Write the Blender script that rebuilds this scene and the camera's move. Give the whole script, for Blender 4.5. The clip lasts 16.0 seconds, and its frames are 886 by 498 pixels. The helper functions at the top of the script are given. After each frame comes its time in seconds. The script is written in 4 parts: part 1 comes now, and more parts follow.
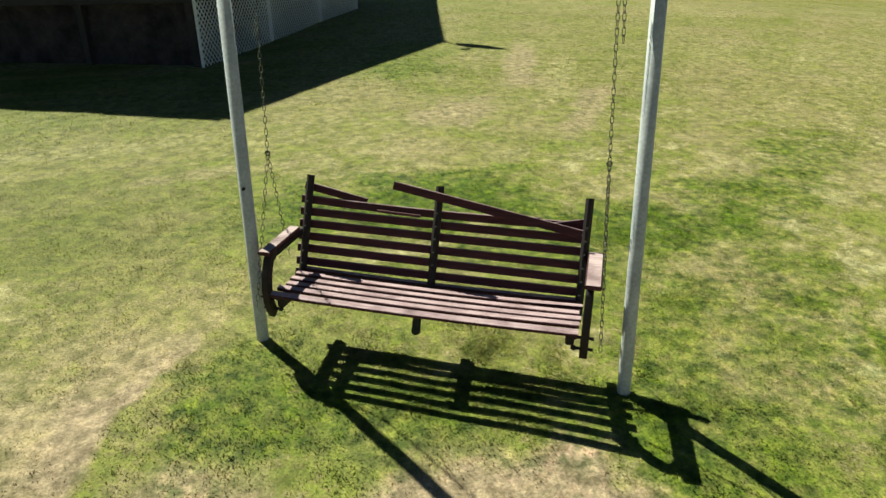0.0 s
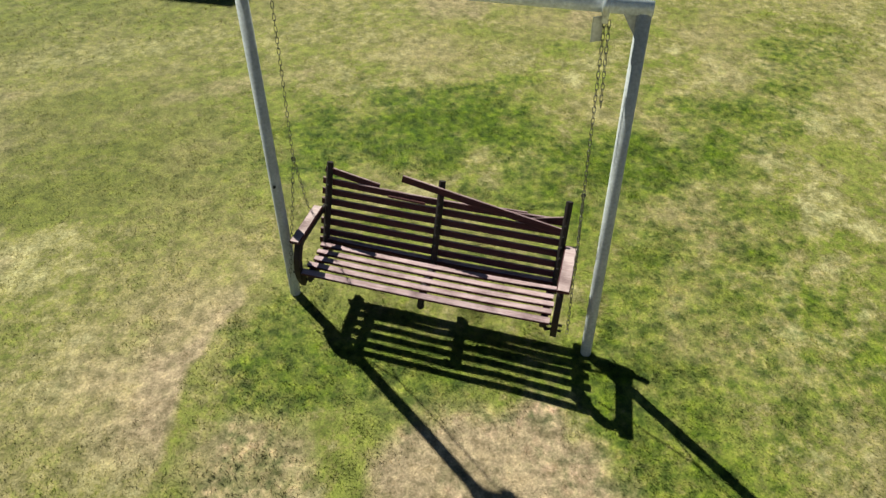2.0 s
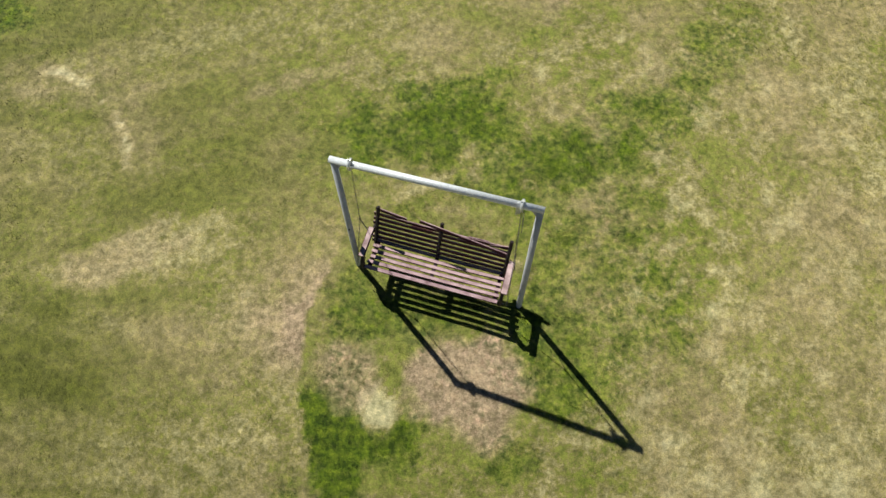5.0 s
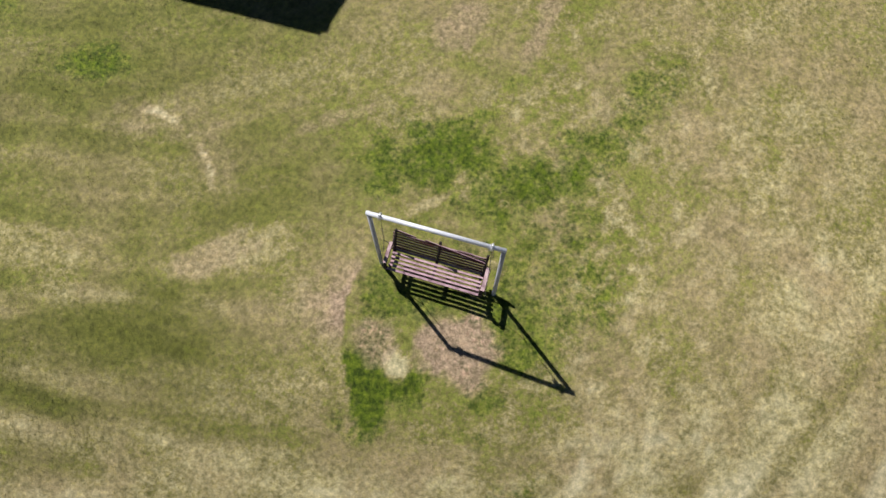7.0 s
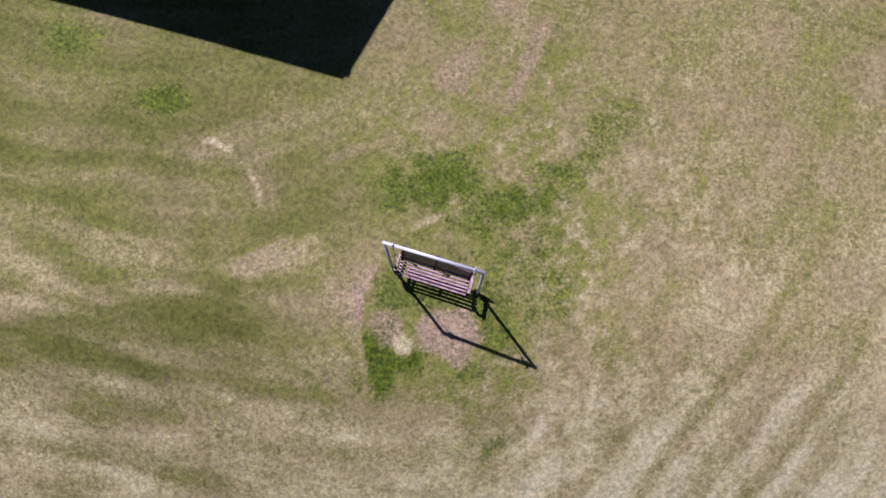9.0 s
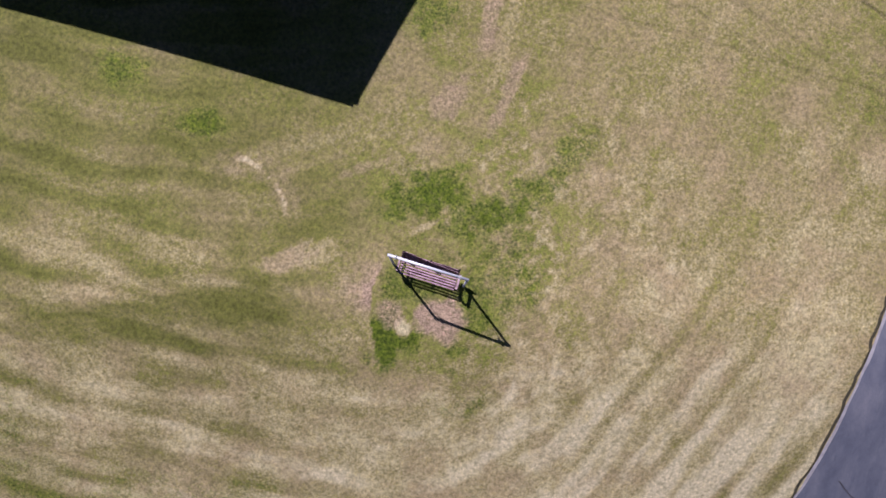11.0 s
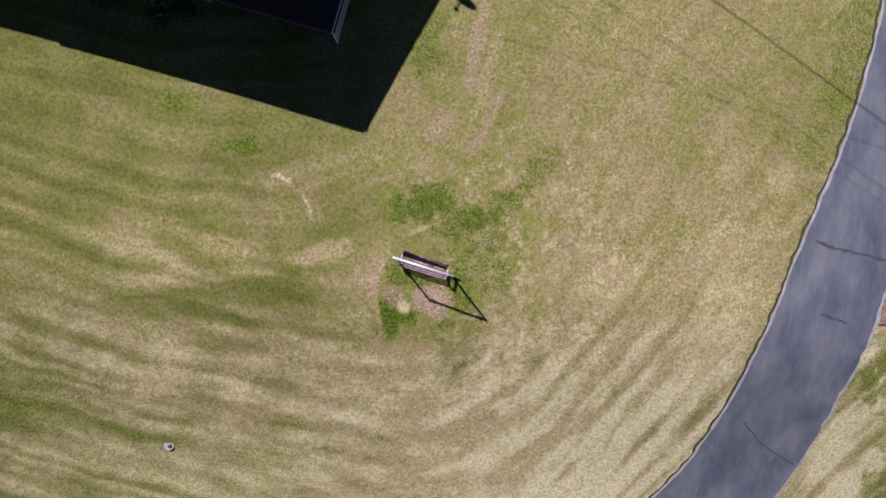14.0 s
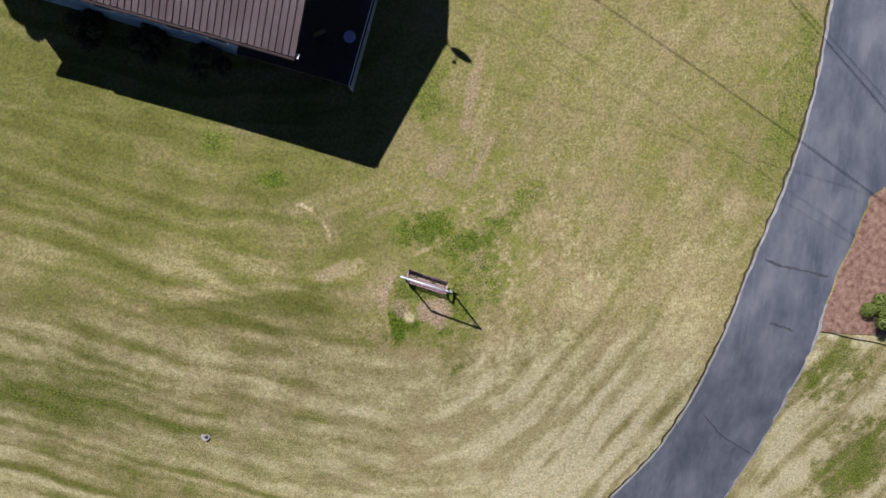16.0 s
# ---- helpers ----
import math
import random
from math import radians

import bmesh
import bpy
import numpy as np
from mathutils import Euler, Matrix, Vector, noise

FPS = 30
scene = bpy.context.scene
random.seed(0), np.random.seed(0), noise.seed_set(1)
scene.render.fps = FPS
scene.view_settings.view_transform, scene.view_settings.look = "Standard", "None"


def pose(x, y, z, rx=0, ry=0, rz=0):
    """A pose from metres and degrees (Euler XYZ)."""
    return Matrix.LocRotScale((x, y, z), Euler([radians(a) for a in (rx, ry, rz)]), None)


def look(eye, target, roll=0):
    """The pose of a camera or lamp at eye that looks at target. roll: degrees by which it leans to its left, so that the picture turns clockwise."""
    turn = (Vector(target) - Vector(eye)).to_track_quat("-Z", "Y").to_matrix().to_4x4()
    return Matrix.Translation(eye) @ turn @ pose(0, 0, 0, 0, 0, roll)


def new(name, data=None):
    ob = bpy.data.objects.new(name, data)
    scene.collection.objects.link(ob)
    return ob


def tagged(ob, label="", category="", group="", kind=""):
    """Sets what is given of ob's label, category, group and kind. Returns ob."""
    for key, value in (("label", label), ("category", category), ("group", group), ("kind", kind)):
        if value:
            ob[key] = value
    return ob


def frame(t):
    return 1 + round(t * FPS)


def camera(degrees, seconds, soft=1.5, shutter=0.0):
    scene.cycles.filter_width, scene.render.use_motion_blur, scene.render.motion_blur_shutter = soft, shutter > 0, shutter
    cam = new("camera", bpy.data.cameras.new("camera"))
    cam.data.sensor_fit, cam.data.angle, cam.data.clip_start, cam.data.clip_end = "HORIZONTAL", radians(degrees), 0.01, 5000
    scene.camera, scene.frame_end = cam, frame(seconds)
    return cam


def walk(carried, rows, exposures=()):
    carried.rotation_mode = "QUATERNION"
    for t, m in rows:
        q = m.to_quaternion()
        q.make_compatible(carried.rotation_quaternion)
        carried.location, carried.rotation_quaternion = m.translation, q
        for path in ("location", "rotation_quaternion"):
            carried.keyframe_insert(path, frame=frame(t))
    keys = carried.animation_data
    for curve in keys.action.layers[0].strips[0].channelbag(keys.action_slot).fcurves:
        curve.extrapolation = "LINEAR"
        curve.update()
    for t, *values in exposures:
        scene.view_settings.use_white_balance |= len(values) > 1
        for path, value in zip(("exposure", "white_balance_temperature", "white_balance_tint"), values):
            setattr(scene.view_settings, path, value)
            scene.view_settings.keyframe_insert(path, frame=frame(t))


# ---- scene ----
cam = camera(64.7, 16.0)
# seconds, x, y, z, then the turn in degrees
PATH = [
    (0, -0.003, 0.000, 1.929, 68.17, 1.60, -0.68),
    (0.5, 0.036, 0.006, 2.194, 65.14, 1.50, -0.59),
    (1, 0.083, 0.012, 2.462, 60.77, 1.41, -0.31),
    (1.5, 0.101, -0.002, 2.816, 55.46, 1.33, 0.18),
    (2, 0.096, -0.011, 3.253, 50.46, 1.28, 0.72),
    (2.5, 0.138, -0.027, 3.793, 45.69, 1.20, 1.05),
    (3, 0.157, -0.048, 4.362, 41.45, 1.19, 1.21),
    (3.5, 0.191, -0.117, 5.017, 37.31, 1.17, 1.33),
    (4, 0.204, -0.111, 5.768, 33.72, 1.18, 1.50),
    (4.5, 0.232, -0.107, 6.602, 30.01, 1.20, 1.75),
    (4.7, 0.244, -0.104, 6.954, 28.58, 1.21, 1.83),
    (6.8, 0.377, -0.112, 10.789, 19.34, 1.12, 2.41),
    (7, 0.383, -0.064, 11.165, 18.70, 1.10, 2.48),
    (7.5, 0.388, 0.054, 12.091, 17.16, 1.02, 2.63),
    (8, 0.435, 0.192, 13.029, 15.47, 0.95, 2.84),
    (8.5, 0.468, 0.384, 14.035, 13.93, 0.90, 3.04),
    (9, 0.480, 0.608, 14.954, 12.38, 0.84, 3.29),
    (11.5, 0.484, 2.258, 19.578, 4.86, 0.18, 3.64),
    (12, 0.471, 2.570, 20.475, 3.76, 0.11, 3.70),
    (12.5, 0.514, 2.897, 21.310, 2.75, 0.03, 3.69),
    (13, 0.524, 3.249, 22.185, 1.71, -0.01, 3.69),
    (13.5, 0.517, 3.491, 23.054, 0.99, -0.01, 3.69),
    (14, 0.540, 3.717, 23.914, 0.29, -0.02, 3.68),
    (14.5, 0.529, 3.946, 24.827, 0.13, -0.02, 3.68),
    (15, 0.495, 4.149, 25.802, 0.08, -0.02, 3.66),
    (15.5, 0.479, 4.367, 26.813, 0.04, -0.01, 3.67),
    (16, 0.495, 4.611, 27.826, -0.07, 0.02, 3.65),
]
EXPOSURES = [(0.0, 0.65, 6850, -15), (3.5, 0.37, 6620, -5), (7.0, 0.26, 6250, 11), (9.0, 0.23, 5650, 31), (12.0, 0.23, 5850, 34), (16.0, 0.25, 5990, 16)]
walk(cam, [(t, pose(x, y, z, rx, ry, rz)) for t, x, y, z, rx, ry, rz in PATH], EXPOSURES)

# ---------------------------------------------------------------- light
SUN = Vector((-0.508, 0.613, 1.0)).normalized()      # towards the sun
world = bpy.data.worlds.new("sky")
scene.world = world
world.use_nodes = True
wn = world.node_tree.nodes
sky = wn.new("ShaderNodeTexSky")
sky.sky_type = "NISHITA"
sky.sun_disc = False
sky.air_density, sky.dust_density = 0.35, 0.0
sky.sun_elevation = math.asin(SUN.z)
sky.sun_rotation = math.atan2(SUN.x, SUN.y)
world.node_tree.links.new(sky.outputs[0], wn["Background"].inputs[0])
wn["Background"].inputs[1].default_value = 0.05
sun = new("sun", bpy.data.lights.new("sun", "SUN"))
sun.data.energy = 5.0
sun.data.angle = radians(0.55)
sun.data.color = (1.0, 0.95, 0.88)
sun.matrix_world = look(SUN * 60, (0, 0, 0))


# ---------------------------------------------------------------- mesh helpers
def mesh_from(name, bm, material, smooth=False):
    me = bpy.data.meshes.new(name)
    bm.to_mesh(me)
    bm.free()
    if material:
        me.materials.append(material)
    if smooth:
        for p in me.polygons:
            p.use_smooth = True
    return me


def part(name, bm, material, parent, label="", smooth=False):
    ob = new(name, mesh_from(name, bm, material, smooth))
    ob.parent = parent
    if label:
        ob["label"] = label
    return ob


def thing(name, m, label, category, group="", kind=""):
    ob = new(name)
    ob.matrix_world = m
    return tagged(ob, label, category, group, kind)


def add_box(bm, lo, hi, m=None, bevel=0.0):
    lo, hi = Vector(lo), Vector(hi)
    made = bmesh.ops.create_cube(bm, size=1.0)["verts"]
    for v in made:
        v.co = Vector(((lo[k] + hi[k]) / 2 + v.co[k] * (hi[k] - lo[k]) for k in range(3)))
    if bevel:
        edges = list({e for v in made for e in v.link_edges})
        done = bmesh.ops.bevel(bm, geom=edges, offset=bevel, segments=2, profile=0.6, affect="EDGES")
        made = list({v for f in done["faces"] for v in f.verts} | {v for v in made if v.is_valid})
    if m is not None:
        for v in made:
            v.co = m @ v.co
    return made


def box(lo, hi, m=None, bevel=0.0):
    bm = bmesh.new()
    add_box(bm, lo, hi, m, bevel)
    return bm


def add_tube(bm, points, radius, sides=10, closed=False, caps=True):
    """A round tube along points; radius may be a list."""
    pts = [Vector(p) for p in points]
    n = len(pts)
    rad = radius if isinstance(radius, (list, tuple)) else [radius] * n
    rings = []
    ref = None
    for i, p in enumerate(pts):
        a = pts[(i - 1) % n] if (closed or i) else p
        b = pts[(i + 1) % n] if (closed or i < n - 1) else p
        d = (b - a).normalized()
        if ref is None:
            ref = d.orthogonal().normalized()
        ref = (ref - d * ref.dot(d))
        ref = ref.normalized() if ref.length > 1e-6 else d.orthogonal().normalized()
        w = d.cross(ref)
        rings.append([bm.verts.new(p + rad[i] * (math.cos(k * math.tau / sides) * ref + math.sin(k * math.tau / sides) * w)) for k in range(sides)])
    for i in range(n if closed else n - 1):
        r, s = rings[i], rings[(i + 1) % n]
        for k in range(sides):
            bm.faces.new((r[k], r[(k + 1) % sides], s[(k + 1) % sides], s[k]))
    if caps and not closed:
        bm.faces.new(rings[0][::-1])
        bm.faces.new(rings[-1])


def tube(points, radius, sides=10, closed=False):
    bm = bmesh.new()
    add_tube(bm, points, radius, sides, closed)
    bmesh.ops.recalc_face_normals(bm, faces=bm.faces[:])
    return bm


def bar_along(a, b, width, height, bevel=0.004, sag=0.0, twist=0.0, steps=8, up=(0, 0, 1)):
    """A sawn bar from a to b, with eased edges, a slight sag and twist."""
    a, b, up = Vector(a), Vector(b), Vector(up)
    d = (b - a).normalized()
    side = d.cross(up).normalized()
    top = side.cross(d)
    bm = bmesh.new()
    c = bevel
    outline = [(-width / 2 + c, -height / 2), (width / 2 - c, -height / 2), (width / 2, -height / 2 + c), (width / 2, height / 2 - c),
               (width / 2 - c, height / 2), (-width / 2 + c, height / 2), (-width / 2, height / 2 - c), (-width / 2, -height / 2 + c)]
    rings = []
    for i in range(steps + 1):
        t = i / steps
        p = a.lerp(b, t) - top * sag * 4 * t * (1 - t)
        q = radians(twist) * (t - 0.5)
        ring = []
        for x, y in outline:
            x, y = x * math.cos(q) - y * math.sin(q), x * math.sin(q) + y * math.cos(q)
            ring.append(bm.verts.new(p + side * x + top * y))
        rings.append(ring)
    for r, s in zip(rings, rings[1:]):
        for k in range(8):
            bm.faces.new((r[k], r[(k + 1) % 8], s[(k + 1) % 8], s[k]))
    bm.faces.new(rings[0][::-1])
    bm.faces.new(rings[-1])
    bmesh.ops.recalc_face_normals(bm, faces=bm.faces[:])
    return bm


# ---------------------------------------------------------------- the lie of the land
GC = (0.71971, -0.02806, -0.00274, 0.05903, -0.00345, 0.00249, -0.06263)


def rise(x, y):
    """Height of the ground: a knoll that falls away to the south and east."""
    xs = 30 * np.tanh(x / 30)
    h = y - 12
    far = np.maximum(h, 0)
    h = np.minimum(h, 0)
    h = 18 * np.tanh(h / 18)
    m = np.minimum(y - 3, 0)
    m = m * m / (1 + (m / 9) ** 2)
    return GC[0] + GC[1] * xs + GC[2] * xs * xs + GC[3] * h + GC[4] * h * h + GC[5] * xs * h + GC[6] * m + 0.62 * np.tanh(far / 9)


def ground_at(x, y):
    return float(rise(np.float64(x), np.float64(y)))


def value_noise(x, y, seed=0):
    """Smooth noise of -1 to 1 on a unit grid, for whole arrays."""
    xi, yi = np.floor(x).astype(np.int64), np.floor(y).astype(np.int64)
    fx, fy = x - xi, y - yi
    fx, fy = fx * fx * (3 - 2 * fx), fy * fy * (3 - 2 * fy)

    def corner(a, b):
        n = (a * 374761393 + b * 668265263 + seed * 974634777) & 0x7FFFFFFF
        n = ((n ^ (n >> 13)) * 1274126177) & 0x7FFFFFFF
        n = n ^ (n >> 16)
        return (n & 0xFFFF) / 32767.5 - 1
    top = corner(xi, yi) * (1 - fx) + corner(xi + 1, yi) * fx
    low = corner(xi, yi + 1) * (1 - fx) + corner(xi + 1, yi + 1) * fx
    return top * (1 - fy) + low * fy


def fractal(x, y, seed=0, octaves=4):
    out, amp = 0 * x, 1.0
    for k in range(octaves):
        out = out + amp * value_noise(x * 2 ** k + 17.3 * k, y * 2 ** k - 9.1 * k, seed + k)
        amp *= 0.55
    return out / 1.9


LAYERS = ("bare", "dry", "lush", "olive")
# Worn and lush places of the lawn: x, y, two radii, turn in degrees, strength.
BARE = [
    (0.31, 2.16, 0.52, 0.40, 2, 1.0), (0.45, 1.72, 0.34, 0.28, 2, 0.75), (-1.10, 2.18, 0.36, 0.28, 0, 0.6), (-1.02, 1.94, 0.22, 0.2, 0, 0.5),
    (-3.77, 3.37, 0.6, 0.22, 22, 0.4), (-1.91, 5.95, 0.7, 0.14, 22, 0.4), (1.23, 10.6, 0.22, 1.4, -6, 0.55), (0.19, 7.91, 0.32, 0.6, -22, 0.5),
    (1.73, 8.13, 0.16, 1.2, -21, 0.55), (-5.0, 5.8, 1.0, 0.4, -12, 0.3), (-2.3, 2.4, 0.3, 0.8, -12, 0.25), (-4.1, 5.31, 0.3, 0.9, 29, 0.3),
]
DRY = [
    (-0.29, 4.46, 0.46, 0.08, 31, 0.72), (-2.67, 1.59, 0.8, 0.6, 0, 0.25), (-0.70, 1.74, 0.17, 0.2, 0, 1.0), (10.13, 0.48, 0.9, 2.4, -22, 0.85),
    (12.15, 7.07, 0.5, 0.45, 0, 0.68), (10.73, 4.91, 0.5, 0.55, 0, 0.6), (-9.44, -1.68, 1.0, 0.6, 4, 0.7), (-4.4, -2.13, 1.9, 0.5, 3, 0.4),
    (6.3, 9.6, 1.6, 2.9, -15, 0.35), (6.0, 2.0, 4.5, 3.8, 0, 0.28), (-3.4, 3.45, 0.75, 0.28, 22, 0.6), (3.5, -2.8, 5.0, 2.4, 25, 0.72),
    (1.6, 9.6, 0.2, 1.4, -14, 0.5), (-3.0, -0.4, 1.6, 0.45, -8, 0.55), (-1.1, -0.7, 0.8, 0.3, -5, 0.55),
]
LUSH = [
    (-0.24, 5.29, 0.9, 0.5, 14, 0.85), (1.71, 4.92, 1.0, 0.34, 14, 0.85), (-1.18, 1.36, 0.50, 0.55, 0, 1.35), (2.6, 5.55, 0.9, 0.4, 32, 0.65),
    (3.6, 6.8, 0.7, 0.4, 40, 0.5), (-0.2, 2.75, 0.6, 0.24, -12, 0.6), (-0.98, 2.87, 0.34, 0.34, 0, 0.7), (-0.55, 1.42, 0.28, 0.2, 10, 0.9),
    (-6.3, 6.85, 0.5, 0.28, 3, 0.9), (1.06, -0.36, 0.5, 0.22, 13, 0.6), (1.31, 2.43, 0.42, 0.55, 32, 0.75), (-8.75, 8.15, 0.6, 0.35, 0, 0.7),
    (2.1, 3.4, 0.8, 0.9, 0, 0.5), (0.75, 1.3, 0.3, 0.2, 20, 0.6),
]
LUSH_FAR = [
    (-0.42, 10.49, 0.4, 0.9, -16, 0.6), (14.2, 11.4, 0.7, 3.5, -10, 0.5), (17.4, 0.6, 1.1, 1.3, 0, 0.9), (19.9, -4.1, 1.2, 2.0, 0, 0.8),
    (13.0, 9.5, 1.2, 2.4, -10, 0.35), (-7.6, -4.8, 6.0, 1.6, 3, 0.35), (-14.2, -2.5, 2.9, 1.6, 4, 0.4),
]


def spots(x, y, rows, rough):
    out = 0 * x
    for cx, cy, rx, ry, turn, strength in rows:
        near = (abs(x - cx) < 3 * max(rx, ry)) & (abs(y - cy) < 3 * max(rx, ry))
        dx, dy = x[near] - cx, y[near] - cy
        c, s = math.cos(radians(turn)), math.sin(radians(turn))
        d = np.sqrt(((dx * c + dy * s) / rx) ** 2 + ((-dx * s + dy * c) / ry) ** 2) + 0.7 * rough[near]
        out[near] = np.maximum(out[near], strength * np.clip(1.9 - 1.15 * d, 0, 1))
    return out


def step(v, at, width):
    """A soft step from 0 to 1 where v passes at."""
    return 1 / (1 + np.exp(np.clip((at - v) / width, -60, 60)))


def lawn_state(x, y):
    """Four layers for the lawn: bare earth, dry straw, lush green and dark olive, each of 0 to 1 or a little over."""
    rough = fractal(x * 3.6, y * 3.6, 5) + 0.35 * fractal(x * 11, y * 11, 6, 2)
    # the mower went in long bends: along the house, round the low end and up beside the drive
    bend = 2.5 * np.logaddexp((-0.23 * x - 0.973 * y) / 2.5, (0.87 * x - 0.5 * y) / 2.5)
    along = np.arctan2(y - 9, x - 1) * 6
    warp = fractal(x * 0.3, y * 0.3, 31)
    wobble = 0.5 * fractal(x * 0.55, y * 0.55, 33, 2)
    lane = math.tau * (bend / 1.04 + 0.3 * warp + 0.35 * wobble)
    mow = (np.sin(lane) + 0.4 * np.sin(2 * lane + 1.1)) * (0.7 + 0.9 * value_noise(bend * 0.96, along * 0.5, 37))
    stripes = fractal(bend * 2.2 + 0.5 * warp + 1.3 * wobble, along * 0.8 + 0.5 * warp, 41, 3)
    streak = fractal(bend * 3.3 + 0.5 * warp + 1.5 * wobble, along * 1.6, 47, 3)
    swath = 0.22 * mow + 0.55 * stripes + 0.35 * streak
    blotch = fractal(x * 0.8, y * 0.8, 53, 3)
    clump = fractal(x * 4.2, y * 4.2, 57, 3)
    tuft = fractal(x * 7.5, y * 7.5, 58, 2)
    broad = fractal(x * 0.23, y * 0.23, 61)
    r = np.hypot(x - 0.3, y - 3.2)
    west = step(-x, 2.3, 0.6)
    south = step(-y, -0.4, 0.7) * np.clip((r - 1.6) / 2, 0, 1)
    east = step(x, 3.2, 1.1)
    north = step(y, 6.5, 1.3)
    upper = step(y, 3.6, 0.9) * west
    swathed = np.maximum(west, south)
    near = np.exp(-(r / 4.2) ** 2) * (1 - west)
    dry = 0.35 + 0.12 * broad + 0.16 * blotch + 0.16 * clump + (0.08 + 0.22 * np.exp(-(r / 5.0) ** 2)) * tuft
    dry = dry + swathed * (0.78 * swath + 0.13) + 0.12 * south + 0.22 * south * step(x, -5.0, 1.5) - 0.32 * upper - 0.07 * north * (1 - west)
    dry = dry + east * (1 - 0.55 * north) * (0.18 + 0.34 * swath + 0.18 * fractal(x * 1.1, y * 0.6, 67, 3)) + 0.10 * north * (1 - west) * stripes
    # tufts of straw among the green round the swing
    mottle = (0.6 * fractal(x * 2.6, y * 2.6, 59, 3) + 0.8 * fractal(x * 6.0, y * 6.0, 60, 3)) * step(x + 0.7 * np.maximum(y - 4, 0), 0.4, 0.3) * np.exp(-(np.hypot(x - 1.9, y - 4.2) / 4.2) ** 2)
    swung = np.exp(-(np.hypot(x + 3.2, y - 2.8) / 2.8) ** 2)
    dry = dry + 0.95 * mottle - 0.12 * near - 0.14 * swung + 0.16 * np.exp(-((x - 1.5) / 3.0) ** 2 - ((y + 0.4) / 1.3) ** 2)
    olive = swathed * (1 - 0.5 * south * step(x, -6, 1.5)) * np.clip(0.18 - 0.70 * swath - 0.35 * blotch, 0, 1) + 0.22 * swung + 0.42 * upper + 0.26 * step(-x, 11, 1.5) + 0.25 * (1 - swathed) * np.clip(-mottle - 0.3 * clump, 0, 1)
    olive = olive + 0.28 * north * (1 - west) * (1 - 0.5 * east) + 0.14 * east * np.clip(-swath - 0.5 * blotch, 0, 1)
    # a dark wedge of thicker turf below an old mowing line
    line = 2.8 - np.where(x > -4.4, 0.42, 0.22) * abs(x + 4.4) + 0.04 * rough - y
    wedge = step(line, 0, 0.04) * step(y, 1.2, 0.4) * step(-x, 2.92, 0.06)
    olive = olive + 0.45 * wedge
    dry = dry - 0.14 * wedge + 0.22 * np.exp(-((line + 0.12) / 0.1) ** 2) * step(-x, 2.9, 0.1) * step(x, -6.8, 0.3)
    # west of the swing the turf ends along a line and is scorched beyond it
    edge = np.interp(y, (0.4, 1.8, 2.7, 3.43, 4.3), (-1.35, -1.55, -1.63, -1.32, -1.1)) + 0.05 * rough
    off = edge - x
    scorch = np.where(off > -0.03, np.exp(-np.maximum(off, 0) / 0.85), 0) * step(y, 0.9, 0.25) * step(-y, -3.9, 0.2)
    dry = dry + scorch * (0.46 + 0.35 * rough - dry)
    bare = spots(x, y, BARE, rough) + np.clip(swathed * 0.5 * (0.7 * swath + 0.4 * blotch - 0.18), 0, 0.24)
    bare = np.maximum(bare, scorch * np.exp(-((y - 2.75) / 0.75) ** 2) * (0.85 + 0.5 * rough))
    arc = np.exp(-((np.hypot(x + 5.6, y - 4.35) - 1.62 - 0.05 * rough) / 0.07) ** 2) * ((x > -5.4) & (y > 4.5))
    pale = np.maximum(spots(x, y, DRY, 1.2 * rough), 0.8 * arc * (1 + 1.6 * rough))
    dry = np.maximum(dry, pale)
    lush = np.maximum(spots(x, y, LUSH, 1.3 * rough), spots(x, y, LUSH_FAR, 1.7 * rough))
    lush = lush + 0.44 * near * np.clip(0.5 + 1.2 * clump - 0.7 * tuft, 0, 1.3) + 0.8 * np.clip(-mottle - 0.05, 0, 1)
    lush = lush + 0.35 * swathed * np.clip(-swath - 0.35 * blotch - 0.12, 0, 1)
    lush = lush * (1 - np.clip(1.2 * pale, 0, 1)) * (1 - np.clip(1.3 * scorch, 0, 1))
    olive = olive * (1 - np.clip(1.2 * pale, 0, 1)) * (1 - 0.7 * np.clip(1.3 * scorch, 0, 1))
    over = (x > road_right(y) - 0.3) & (y < 3)
    dry, bare = np.where(over, 1.0 + 0.7 * stripes + 0.5 * blotch - 0.5 * lush, dry), np.where(over, 0.1 * bare, bare)
    lush, olive = np.where(over, 0.6 * lush - 0.3 * stripes - 0.3 * blotch, lush), np.where(over, 0, olive)
    return np.clip(bare, 0, 1), np.clip(dry - 0.25 * lush, 0, 1.2), np.clip(lush, 0, 1.2), np.clip(olive, 0, 1)


# ---------------------------------------------------------------- materials
def shader(name, rough=0.6, metal=0.0):
    m = bpy.data.materials.new(name)
    m.use_nodes = True
    b = m.node_tree.nodes["Principled BSDF"]
    b.inputs["Roughness"].default_value, b.inputs["Metallic"].default_value = rough, metal
    return m, m.node_tree.nodes, m.node_tree.links, b


def ramp(nodes, stops):
    r = nodes.new("ShaderNodeValToRGB")
    while len(r.color_ramp.elements) < len(stops):
        r.color_ramp.elements.new(0.5)
    for e, (at, c) in zip(r.color_ramp.elements, stops):
        e.position, e.color = at, (*c, 1)
    return r


